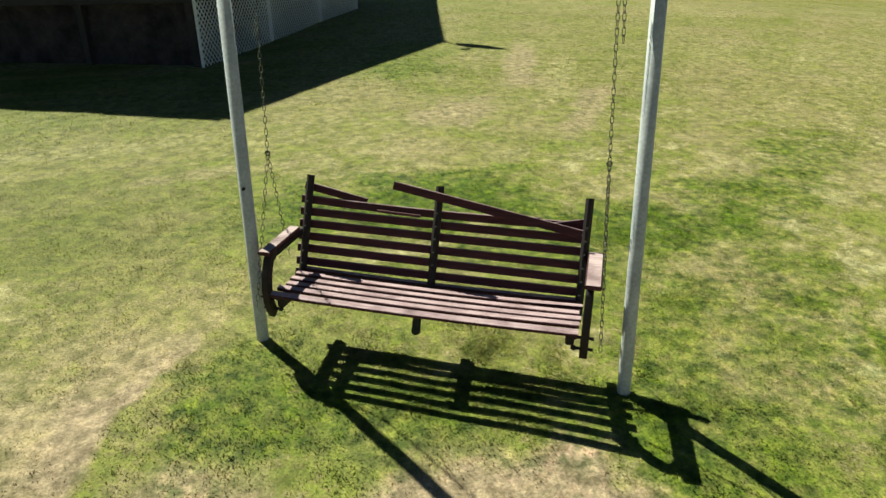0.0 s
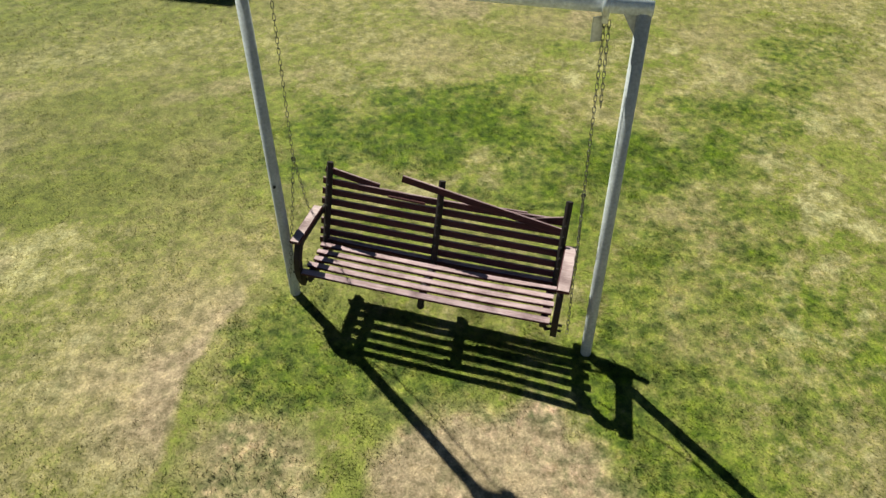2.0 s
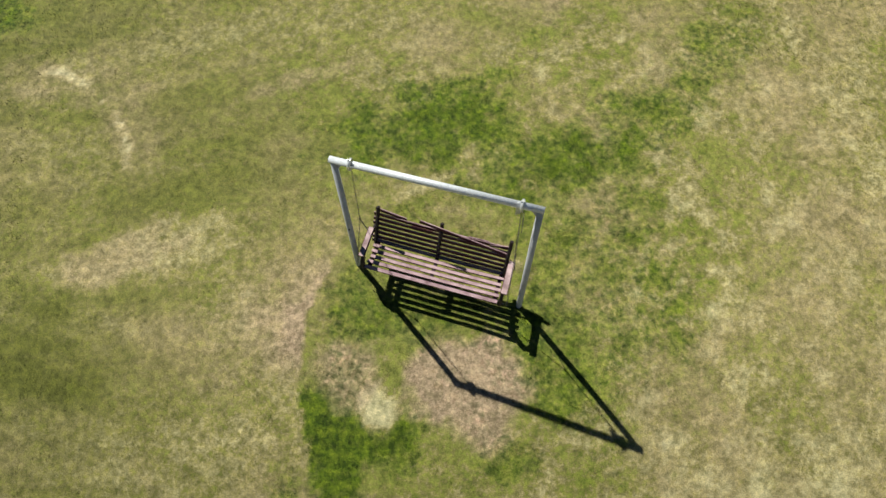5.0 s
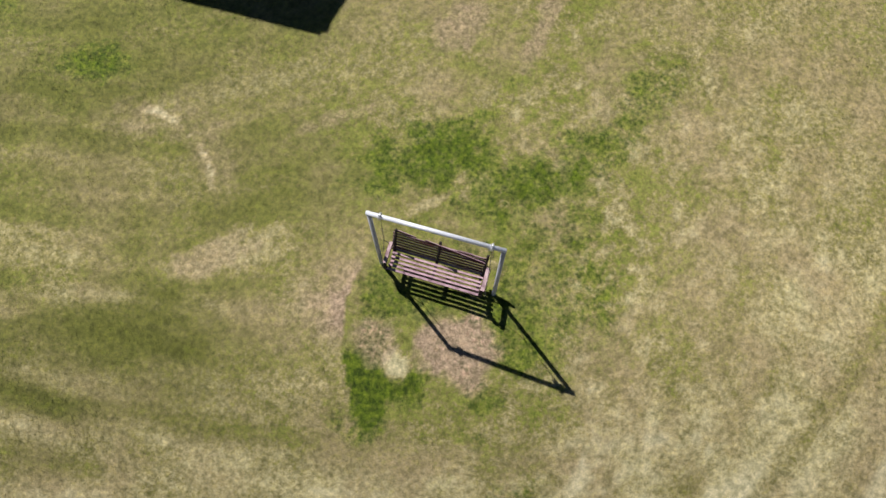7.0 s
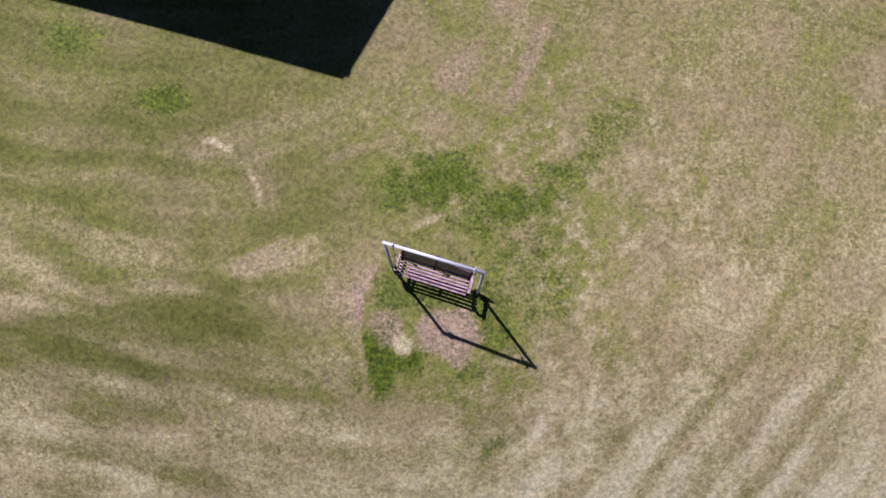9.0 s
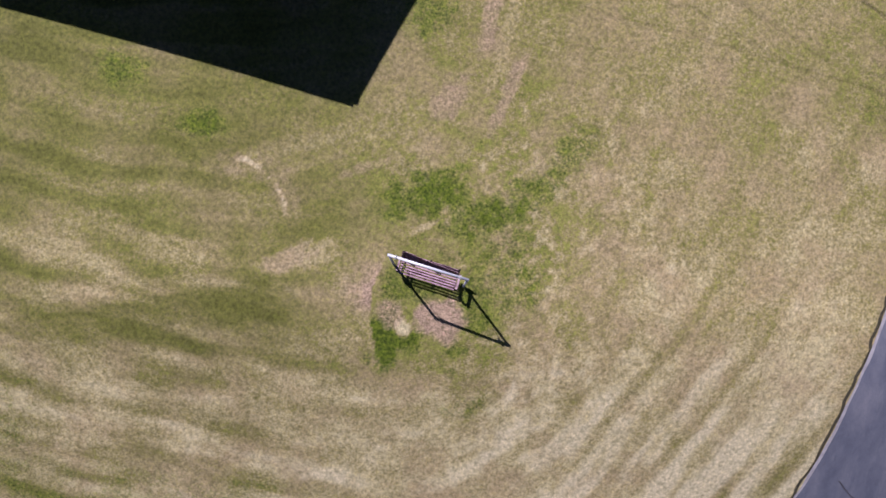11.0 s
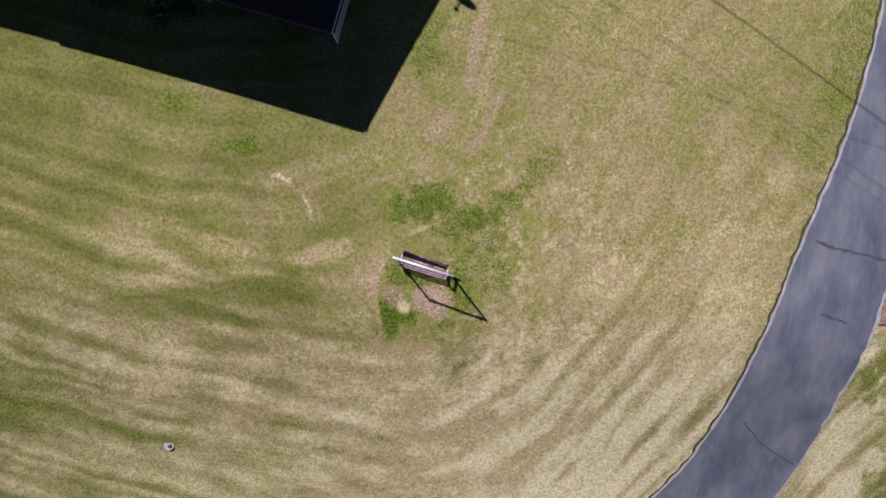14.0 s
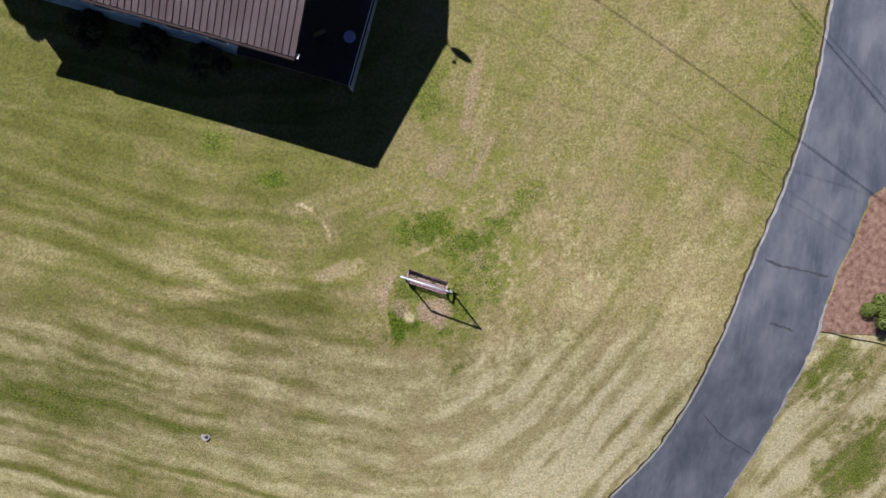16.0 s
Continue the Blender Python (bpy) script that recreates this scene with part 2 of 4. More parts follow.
def noise_node(nodes, links, scale, detail=4, rough=0.55, stretch=None, coords="Object"):
    tc = nodes.new("ShaderNodeTexCoord")
    n = nodes.new("ShaderNodeTexNoise")
    n.inputs["Scale"].default_value, n.inputs["Detail"].default_value, n.inputs["Roughness"].default_value = scale, detail, rough
    if stretch:
        mp = nodes.new("ShaderNodeMapping")
        mp.inputs["Scale"].default_value = stretch
        links.new(tc.outputs[coords], mp.inputs[0])
        links.new(mp.outputs[0], n.inputs[0])
    else:
        links.new(tc.outputs[coords], n.inputs[0])
    return n


def mix_node(nodes, links, kind, fac, a, b):
    m = nodes.new("ShaderNodeMix")
    m.data_type, m.blend_type = "RGBA", kind
    for socket, v in ((m.inputs[0], fac), (m.inputs[6], a), (m.inputs[7], b)):
        if isinstance(v, bpy.types.NodeSocket):
            links.new(v, socket)
        elif isinstance(v, tuple):
            socket.default_value = (*v, 1)
        else:
            socket.default_value = v
    return m.outputs[2]


def bump(nodes, links, height, b, strength=0.3, distance=0.01):
    n = nodes.new("ShaderNodeBump")
    n.inputs["Strength"].default_value, n.inputs["Distance"].default_value = strength, distance
    links.new(height, n.inputs["Height"])
    links.new(n.outputs[0], b.inputs["Normal"])


def simple(name, dark, light, scale=6, rough=0.6, metal=0.0, stretch=None, relief=0.2, distance=0.004, fine=60):
    """A surface that wanders between two colours, with a fine grain."""
    m, n, l, b = shader(name, rough, metal)
    big = noise_node(n, l, scale, 5, 0.6, stretch)
    small = noise_node(n, l, fine, 3, 0.6, stretch)
    r = ramp(n, [(0.3, dark), (0.7, light)])
    l.new(big.outputs[0], r.inputs[0])
    g = ramp(n, [(0.25, (0.72, 0.72, 0.72)), (0.75, (1.15, 1.15, 1.15))])
    l.new(small.outputs[0], g.inputs[0])
    l.new(mix_node(n, l, "MULTIPLY", 1.0, r.outputs[0], g.outputs[0]), b.inputs["Base Color"])
    bump(n, l, small.outputs[0], b, relief, distance)
    return m


def lawn_material(name, blades):
    m, n, l, b = shader(name, 0.85)
    b.inputs["Specular IOR Level"].default_value = 0.25

    def layer(which):
        a = n.new("ShaderNodeAttribute")
        a.attribute_name = which
        return a.outputs["Fac"]

    def blend(value, scale, amount, lo, hi):
        """A layer roughened by noise and cut to 0 to 1."""
        t = noise_node(n, l, scale, 5, 0.65)
        c = n.new("ShaderNodeMath")
        c.operation = "MULTIPLY_ADD"
        l.new(t.outputs[0], c.inputs[0])
        c.inputs[1].default_value = amount
        l.new(value, c.inputs[2])
        r = n.new("ShaderNodeMapRange")
        r.inputs[1].default_value, r.inputs[2].default_value = lo + amount / 2, hi + amount / 2
        l.new(c.outputs[0], r.inputs[0])
        return r.outputs[0]

    broad = noise_node(n, l, 0.9, 4, 0.6)
    tuft = noise_node(n, l, 16, 5, 0.7)
    base = ramp(n, [(0.35, GRASS_A), (0.65, GRASS_B)])
    l.new(broad.outputs[0], base.inputs[0])
    wisp = noise_node(n, l, 15, 5, 0.75)
    wisps = n.new("ShaderNodeMath")
    wisps.operation = "MULTIPLY_ADD"
    l.new(wisp.outputs[0], wisps.inputs[0])
    wisps.inputs[1].default_value = 2.3
    l.new(layer("dry"), wisps.inputs[2])
    shifted = n.new("ShaderNodeMath")
    shifted.operation = "SUBTRACT"
    l.new(wisps.outputs[0], shifted.inputs[0])
    shifted.inputs[1].default_value = 1.15
    parched = blend(shifted.outputs[0], 5.5, 0.7, 0.0, 1.1)

    def share(lo, hi):
        r = n.new("ShaderNodeMapRange")
        r.inputs[1].default_value, r.inputs[2].default_value = lo, hi
        l.new(parched, r.inputs[0])
        return r.outputs[0]

    # the blades stay green longest; straw and thatch lie between them
    colour = mix_node(n, l, "MIX", share(0.16, 0.62) if blades else share(0.0, 0.36), base.outputs[0], THATCH)
    colour = mix_node(n, l, "MIX", share(0.42, 1.0) if blades else share(0.25, 0.85), colour, STRAW_BLADE if blades else STRAW)
    # soft rusty patches of dead thatch, a metre or so across
    patch = noise_node(n, l, 0.75, 3, 0.55)
    rust = n.new("ShaderNodeMapRange")
    rust.inputs[1].default_value, rust.inputs[2].default_value, rust.inputs[4].default_value = 0.46, 0.66, 0.3 if blades else 0.65
    l.new(patch.outputs[0], rust.inputs[0])
    colour = mix_node(n, l, "MIX", rust.outputs[0], colour, TAN)
    bleach = n.new("ShaderNodeMapRange")
    bleach.inputs[1].default_value, bleach.inputs[2].default_value = 0.8, 1.35
    l.new(layer("dry"), bleach.inputs[0])
    colour = mix_node(n, l, "MIX", bleach.outputs[0], colour, BLEACHED)
    colour = mix_node(n, l, "MIX", blend(layer("olive"), 8.0, 0.7, 0.0, 1.0), colour, OLIVE)
    colour = mix_node(n, l, "MIX", blend(layer("lush"), 9.0, 1.7, 0.2, 1.1), colour, LUSH_GREEN)
    soil = ramp(n, [(0.35, SOIL_A), (0.65, SOIL_B)])
    l.new(tuft.outputs[0], soil.inputs[0])
    colour = mix_node(n, l, "MIX", blend(layer("bare"), 7.0, 0.45, 0.15, 0.8), colour, soil.outputs[0])
    grain = ramp(n, [(0.3, (0.42, 0.46, 0.36)), (0.5, (1.0, 1.0, 1.0)), (0.70, (1.6, 1.55, 1.45))])
    l.new(tuft.outputs[0], grain.inputs[0])
    colour = mix_node(n, l, "MULTIPLY", 0.6, colour, grain.outputs[0])
    tussock = noise_node(n, l, 9, 3, 0.55)
    fleck = ramp(n, [(0.3, (0.55, 0.58, 0.50)), (0.5, (1.0, 1.0, 1.0)), (0.7, (1.38, 1.35, 1.28))])
    l.new(tussock.outputs[0], fleck.inputs[0])
    colour = mix_node(n, l, "MULTIPLY", 0.75, colour, fleck.outputs[0])
    # lush grass grows in dense dark clumps with pale gaps
    clump = noise_node(n, l, 13, 4, 0.6)
    clumps = ramp(n, [(0.36, (0.42, 0.52, 0.40)), (0.47, (0.88, 0.92, 0.86)), (0.55, (1.12, 1.1, 1.1)), (0.66, (1.6, 1.45, 1.6))])
    l.new(clump.outputs[0], clumps.inputs[0])
    clumped = mix_node(n, l, "MULTIPLY", 1.0, colour, clumps.outputs[0])
    colour = mix_node(n, l, "MIX", blend(layer("lush"), 5.0, 0.3, 0.1, 0.5), colour, clumped)
    if blades:
        g = n.new("ShaderNodeNewGeometry")
        v = ramp(n, [(0.0, (0.78, 0.81, 0.72)), (0.35, (0.96, 0.97, 0.92)), (0.8, (1.12, 1.10, 1.06)), (1.0, (1.42, 1.36, 1.3))])
        l.new(g.outputs["Random Per Island"], v.inputs[0])
        colour = mix_node(n, l, "MULTIPLY", 1.0, colour, v.outputs[0])
        b.inputs["Roughness"].default_value = 0.7
        # blades stand close: most of the light meets them from above
        nap = n.new("ShaderNodeVectorMath")
        nap.operation = "MULTIPLY_ADD"
        l.new(g.outputs["Normal"], nap.inputs[0])
        nap.inputs[1].default_value, nap.inputs[2].default_value = (0.45, 0.45, 0.45), (0, 0, 0.8)
        lie = n.new("ShaderNodeVectorMath")
        lie.operation = "NORMALIZE"
        l.new(nap.outputs[0], lie.inputs[0])
        l.new(lie.outputs[0], b.inputs["Normal"])
    else:
        fine = noise_node(n, l, 70, 4, 0.7)
        v = ramp(n, [(0.32, (0.62, 0.66, 0.56)), (0.68, (1.36, 1.33, 1.26))])
        l.new(fine.outputs[0], v.inputs[0])
        colour = mix_node(n, l, "MULTIPLY", 1.0, colour, v.outputs[0])
        bump(n, l, fine.outputs[0], b, 0.4, 0.015)
    l.new(colour, b.inputs["Base Color"])
    if blades:
        thin = n.new("ShaderNodeBsdfTranslucent")
        l.new(mix_node(n, l, "MULTIPLY", 1.0, colour, (1.25, 1.25, 0.9)), thin.inputs[0])
        both = n.new("ShaderNodeMixShader")
        both.inputs[0].default_value = 0.3
        l.new(b.outputs[0], both.inputs[1])
        l.new(thin.outputs[0], both.inputs[2])
        l.new(both.outputs[0], n["Material Output"].inputs[0])
    return m


GRASS_A, GRASS_B = (0.190, 0.214, 0.044), (0.262, 0.268, 0.074)
STRAW, THATCH, LUSH_GREEN = (0.480, 0.420, 0.250), (0.232, 0.194, 0.082), (0.092, 0.130, 0.009)
STRAW_BLADE, TAN = (0.375, 0.328, 0.172), (0.335, 0.258, 0.158)
BLEACHED = (0.56, 0.505, 0.36)
OLIVE = (0.112, 0.117, 0.024)
SOIL_A, SOIL_B = (0.275, 0.195, 0.138), (0.390, 0.294, 0.220)
lawn_ground = lawn_material("lawn_ground", False)
lawn_blades = lawn_material("lawn_blades", True)


def wood_material(name, faded, chalky):
    """Dark reddish brown stain; up-facing faces are coloured chalky pink, weather wear and sunlight together."""
    m, n, l, b = shader(name, 0.72)
    b.inputs["Specular IOR Level"].default_value = 0.3
    grain = noise_node(n, l, 9, 6, 0.65, (1.0, 14, 14))
    blot = noise_node(n, l, 5, 4, 0.6)
    r = ramp(n, [(0.3, (0.032, 0.009, 0.014)), (0.55, (0.068, 0.017, 0.025)), (0.8, (0.125, 0.036, 0.046))])
    l.new(grain.outputs[0], r.inputs[0])
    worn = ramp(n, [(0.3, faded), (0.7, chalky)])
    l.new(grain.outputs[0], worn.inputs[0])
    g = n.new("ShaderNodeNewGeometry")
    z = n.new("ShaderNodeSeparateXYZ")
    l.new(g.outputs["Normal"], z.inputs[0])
    # sunlit tops are painted in along with the wear, by how far faces point up
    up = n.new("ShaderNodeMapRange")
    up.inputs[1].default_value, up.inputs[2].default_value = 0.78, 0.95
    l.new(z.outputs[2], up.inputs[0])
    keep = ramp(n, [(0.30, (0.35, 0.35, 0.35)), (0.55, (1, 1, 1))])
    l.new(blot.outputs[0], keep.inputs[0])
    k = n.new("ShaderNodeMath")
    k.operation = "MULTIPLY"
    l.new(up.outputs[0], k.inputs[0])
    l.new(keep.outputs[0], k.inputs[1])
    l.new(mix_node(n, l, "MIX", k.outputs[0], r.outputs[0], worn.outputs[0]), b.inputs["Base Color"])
    bump(n, l, grain.outputs[0], b, 0.35, 0.003)
    return m


def asphalt_material():
    """Blue-grey asphalt, scuffed lengthwise by wheels, with pale scratches and grit."""
    m, n, l, b = shader("worn_asphalt", 0.85)
    big = noise_node(n, l, 0.75, 5, 0.6, (1.3, 0.6, 1))
    tone = ramp(n, [(0.32, (0.070, 0.082, 0.112)), (0.5, (0.112, 0.124, 0.158)), (0.7, (0.175, 0.183, 0.212))])
    l.new(big.outputs[0], tone.inputs[0])
    rub = noise_node(n, l, 1.6, 6, 0.7, (4.0, 0.5, 1))
    rub.inputs[0].links[0].from_node.inputs["Rotation"].default_value = (0, 0, 0.33)
    pale = ramp(n, [(0.52, (0, 0, 0)), (0.76, (0.42, 0.42, 0.42))])
    l.new(rub.outputs[0], pale.inputs[0])
    colour = mix_node(n, l, "MIX", pale.outputs[0], tone.outputs[0], (0.22, 0.23, 0.245))
    grit = noise_node(n, l, 40, 4, 0.7)
    g = ramp(n, [(0.25, (0.68, 0.68, 0.68)), (0.75, (1.2, 1.2, 1.2))])
    l.new(grit.outputs[0], g.inputs[0])
    l.new(mix_node(n, l, "MULTIPLY", 1.0, colour, g.outputs[0]), b.inputs["Base Color"])
    bump(n, l, grit.outputs[0], b, 0.5, 0.01)
    return m


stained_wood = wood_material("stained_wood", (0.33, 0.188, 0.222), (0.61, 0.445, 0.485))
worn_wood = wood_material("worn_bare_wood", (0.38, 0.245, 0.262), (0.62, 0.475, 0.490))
# the bench's stain for uprights, bearers and arm supports, with their shade painted in
dark_wood = simple("stained_wood_in_shade", (0.008, 0.004, 0.005), (0.022, 0.009, 0.011), 9, 0.75, stretch=(1, 8, 8), relief=0.3, distance=0.003)
red_stain = simple("red_slat_stain", (0.06, 0.010, 0.016), (0.12, 0.020, 0.028), 12, 0.7, stretch=(1, 10, 10))
galvanised = simple("galvanised_steel", (0.42, 0.43, 0.47), (0.60, 0.61, 0.64), 7, 0.38, 0.55, relief=0.08, distance=0.001)
painted_post = simple("weathered_grey_paint", (0.42, 0.425, 0.46), (0.56, 0.565, 0.60), 5, 0.55, 0.0, relief=0.1, distance=0.001)
bar_paint = simple("pale_sunlit_steel", (0.66, 0.68, 0.74), (0.82, 0.84, 0.90), 9, 0.4, 0.1, relief=0.06, distance=0.001)
chain_steel = simple("chain_steel", (0.07, 0.068, 0.06), (0.22, 0.21, 0.19), 30, 0.45, 0.8, relief=0.1, distance=0.001)
bolt_steel = simple("bolt_steel", (0.62, 0.63, 0.66), (0.88, 0.88, 0.9), 20, 0.3, 0.5, relief=0.05, distance=0.001)
black_iron = simple("black_iron", (0.012, 0.011, 0.011), (0.03, 0.028, 0.027), 20, 0.85)
asphalt = asphalt_material()
tar = simple("tar_crack_filler", (0.055, 0.055, 0.065), (0.085, 0.085, 0.10), 8, 0.6)
edge_concrete = simple("pale_road_edge", (0.26, 0.25, 0.26), (0.44, 0.43, 0.43), 3, 0.9, relief=0.5, distance=0.01)
soil_dark = simple("turf_edge_soil", (0.03, 0.028, 0.015), (0.08, 0.07, 0.035), 5, 0.95, relief=0.6, distance=0.02)
mulch_red = simple("red_bark_mulch", (0.16, 0.072, 0.048), (0.43, 0.275, 0.205), 4.5, 0.95, relief=0.9, distance=0.03, fine=35)
plastic_black = simple("black_bed_edging", (0.01, 0.01, 0.01), (0.03, 0.03, 0.03), 5, 0.6)
roof_metal = simple("mauve_roof_sheet", (0.25, 0.188, 0.198), (0.315, 0.246, 0.258), 0.8, 0.45, 0.1, relief=0.05, distance=0.002)
siding_white = simple("pale_blue_siding", (0.47, 0.57, 0.68), (0.60, 0.70, 0.80), 2, 0.6)
trim_white = simple("white_trim_paint", (0.70, 0.71, 0.72), (0.82, 0.82, 0.82), 3, 0.5)
lattice_white = simple("white_lattice_plastic", (0.72, 0.72, 0.74), (0.84, 0.84, 0.85), 6, 0.55)
gutter_paint = simple("matte_brown_gutter", (0.045, 0.032, 0.032), (0.07, 0.05, 0.05), 3, 1.0)
gutter_paint.node_tree.nodes["Principled BSDF"].inputs["Specular IOR Level"].default_value = 0.1
deck_brown = simple("dark_deck_stain", (0.022, 0.017, 0.017), (0.055, 0.042, 0.04), 3, 0.8, stretch=(1, 12, 1))
foundation = simple("dark_foundation_block", (0.05, 0.047, 0.05), (0.11, 0.105, 0.11), 3, 0.9, relief=0.6, distance=0.02)
skirt_stone = simple("dark_brown_masonry", (0.045, 0.034, 0.036), (0.15, 0.115, 0.115), 3.5, 0.95, relief=0.8, distance=0.02, fine=22)
glass_dark = simple("dark_window_glass", (0.01, 0.012, 0.015), (0.02, 0.024, 0.03), 1, 0.08, relief=0.0)
leaf_green = simple("dark_evergreen_leaf", (0.012, 0.022, 0.009), (0.032, 0.055, 0.018), 9, 0.7)
leaf_bright = simple("juniper_leaf", (0.065, 0.10, 0.014), (0.18, 0.22, 0.035), 9, 0.7)
bark = simple("grey_brown_bark", (0.07, 0.05, 0.04), (0.16, 0.12, 0.09), 8, 0.9, stretch=(6, 6, 1), relief=0.8, distance=0.02)
table_blue = simple("pale_violet_table_top", (0.30, 0.30, 0.62), (0.50, 0.50, 0.80), 6, 0.4)
grey_cover = simple("grey_vent_plastic", (0.13, 0.12, 0.14), (0.24, 0.23, 0.25), 8, 0.6)

# ---------------------------------------------------------------- ground
ROAD_LEFT_Y = np.array([-60, -6.18, -3.8, -1.02, 1.07, 3.76, 5.66, 8.03, 10.15, 12.51, 15.78, 20, 26])
ROAD_LEFT_X = np.array([-31, 8.92, 10.65, 11.60, 12.16, 12.86, 13.42, 14.19, 14.67, 15.05, 15.28, 16.2, 30.0])
ROAD_RIGHT_Y = np.array([-60, -6.02, -3.63, -1.37, 1.28, 2.77, 4.7, 6.15, 7.82, 8.5, 9.2, 10.2, 60])
ROAD_RIGHT_X = np.array([-25.5, 14.25, 15.16, 15.62, 16.22, 16.45, 16.85, 17.39, 17.85, 18.7, 22.0, 40.0, 60.0])


def smooth_curve(y, ys, xs):
    """The edge's x at y, with its corners rounded."""
    out = 0 * y
    for off in (-0.9, -0.45, 0.0, 0.45, 0.9):
        out = out + np.interp(y + off, ys, xs) / 5
    return out


def road_left(y):
    return smooth_curve(np.asarray(y, float), ROAD_LEFT_Y, ROAD_LEFT_X) + 0.025 * value_noise(np.asarray(y) * 2.3, 0 * np.asarray(y), 3)


def road_right(y):
    return np.interp(np.asarray(y, float), ROAD_RIGHT_Y, ROAD_RIGHT_X) + 0.05 * value_noise(np.asarray(y) * 3.1, 0 * np.asarray(y), 9)


def spread(lo, hi, step, far):
    """Even steps from lo to hi, then ever wider ones out to far on both sides."""
    out, w, d = list(np.arange(lo, hi + step / 2, step)), step, hi
    tail, head = [], []
    while d < far:
        w *= 1.35
        d += w
        tail.append(d)
    d, w = lo, step
    while d > -far:
        w *= 1.35
        d -= w
        head.append(d)
    return np.array(head[::-1] + out + tail)


def sheet(name, xs, ys, lift, material, layers):
    """A sheet draped on the land; xs is a row of x for each y, or one row for all."""
    gx, gy = (xs, np.repeat(ys[:, None], xs.shape[1], 1)) if xs.ndim == 2 else np.meshgrid(xs, ys)
    rows, cols = gx.shape
    fx, fy = gx.ravel(), gy.ravel()
    z = rise(fx, fy) + lift
    if layers:
        z = z + 0.012 * fractal(fx * 1.7, fy * 1.7, 77) * (abs(fx) < 30) * (abs(fy) < 30)
    i = (np.arange(rows - 1)[:, None] * cols + np.arange(cols - 1)).ravel()
    me = bpy.data.meshes.new(name)
    me.from_pydata(np.stack([fx, fy, z], 1).tolist(), [], np.stack([i, i + 1, i + cols + 1, i + cols], 1).tolist())
    me.materials.append(material)
    me.polygons.foreach_set("use_smooth", [True] * len(me.polygons))
    if layers:
        for key, values in zip(LAYERS, lawn_state(fx, fy)):
            me.attributes.new(key, "FLOAT", "POINT").data.foreach_set("value", values.astype(np.float32))
    return new(name, me)


ground = sheet("ground", spread(-20, 21.5, 0.08, 1500), spread(-8, 17, 0.08, 1500), 0.0, lawn_ground, True)
tagged(ground, "mown lawn with worn tan patches, straw streaks and lush green spots", "lawn", kind="structure")

road_y = np.concatenate([np.arange(-60, -9, 1.0), np.arange(-9, 18, 0.15), np.arange(18, 26, 0.4)])
across = np.linspace(0, 1, 13)
left, right = road_left(road_y), road_right(road_y)
road = sheet("road", left[:, None] + (right - left)[:, None] * across, road_y, 0.03, asphalt, False)
tagged(road, "worn blue-grey asphalt drive with tarred cracks", "road", kind="structure")
strip = np.linspace(-0.052, 0.052, 4)
kerb = sheet("road_edge", left[:, None] + strip * (1 + 0.35 * value_noise(road_y * 1.7, 0 * road_y, 21))[:, None], road_y, 0.042, edge_concrete, False)
tagged(kerb, "pale crumbling concrete edge along the asphalt drive", "kerb", kind="structure")
turf = sheet("turf_edge", left[:, None] + np.linspace(-0.15, -0.05, 3) + 0.06 * value_noise(road_y * 4.1, 0 * road_y, 25)[:, None], road_y, 0.024, soil_dark, False)
tagged(turf, "dark cut soil edge between lawn and drive", "turf edge", kind="structure")
crumb_y = road_y[(road_y < 3.4)]
crumb_x = road_right(crumb_y)
crumbs = sheet("road_edge", crumb_x[:, None] + np.linspace(-0.03, 0.06, 3) * (1 + 0.95 * value_noise(crumb_y * 3.7, 0 * crumb_y, 29))[:, None], crumb_y, 0.045, edge_concrete, False)
tagged(crumbs, "pale gravel crumbs along the far asphalt edge", "kerb", kind="structure")

bed_y = np.arange(2.1, 8.6, 0.12)
bed_x = road_right(bed_y) + 0.08
bed = sheet("mulch_bed", bed_x[:, None] + (24.0 - bed_x)[:, None] * np.linspace(0, 1, 40), bed_y, 0.035, mulch_red, False)
tagged(bed, "bed of faded reddish bark mulch beside the drive", "mulch bed", kind="structure")


def drape_line(name, points, radius, material, lift=0.0):
    pts = [(x, y, ground_at(x, y) + lift) for x, y in points]
    return new(name, mesh_from(name, tube(pts, radius, 6), material))


tagged(drape_line("bed_edging", [(16.5 + 0.31 * k, 2.14 - 0.045 * k + 0.02 * math.sin(k)) for k in range(18)], 0.016, plastic_black, 0.036),
       "thin black plastic edging strip round the mulch bed", "edging")


def crack(points, width):
    """A tarred seam that wanders along the points, laid on the asphalt."""
    bm = bmesh.new()
    rows = []
    rnd = random.Random(len(points) * 31 + int(points[0][1] * 100))
    for (x0, y0), (x1, y1) in zip(points, points[1:]):
        for k in range(6):
            t = k / 6
            rows.append((x0 + (x1 - x0) * t + rnd.uniform(-0.03, 0.03), y0 + (y1 - y0) * t + rnd.uniform(-0.03, 0.03)))
    rows.append(points[-1])
    verts = []
    for i, (x, y) in enumerate(rows):
        a, b = rows[max(i - 1, 0)], rows[min(i + 1, len(rows) - 1)]
        d = Vector((b[0] - a[0], b[1] - a[1])).normalized()
        w = width * rnd.uniform(0.5, 1.3) * (0.3 if i in (0, len(rows) - 1) else 1)
        z = ground_at(x, y) + 0.036
        verts.append((bm.verts.new((x - d.y * w, y + d.x * w, z)), bm.verts.new((x + d.y * w, y - d.x * w, z))))
    for p, q in zip(verts, verts[1:]):
        bm.faces.new((p[0], p[1], q[1], q[0]))
    bmesh.ops.recalc_face_normals(bm, faces=bm.faces[:])
    return tagged(new("tar_seam", mesh_from("tar_seam", bm, tar)), "dark tarred crack across the asphalt drive", "road crack", kind="structure")


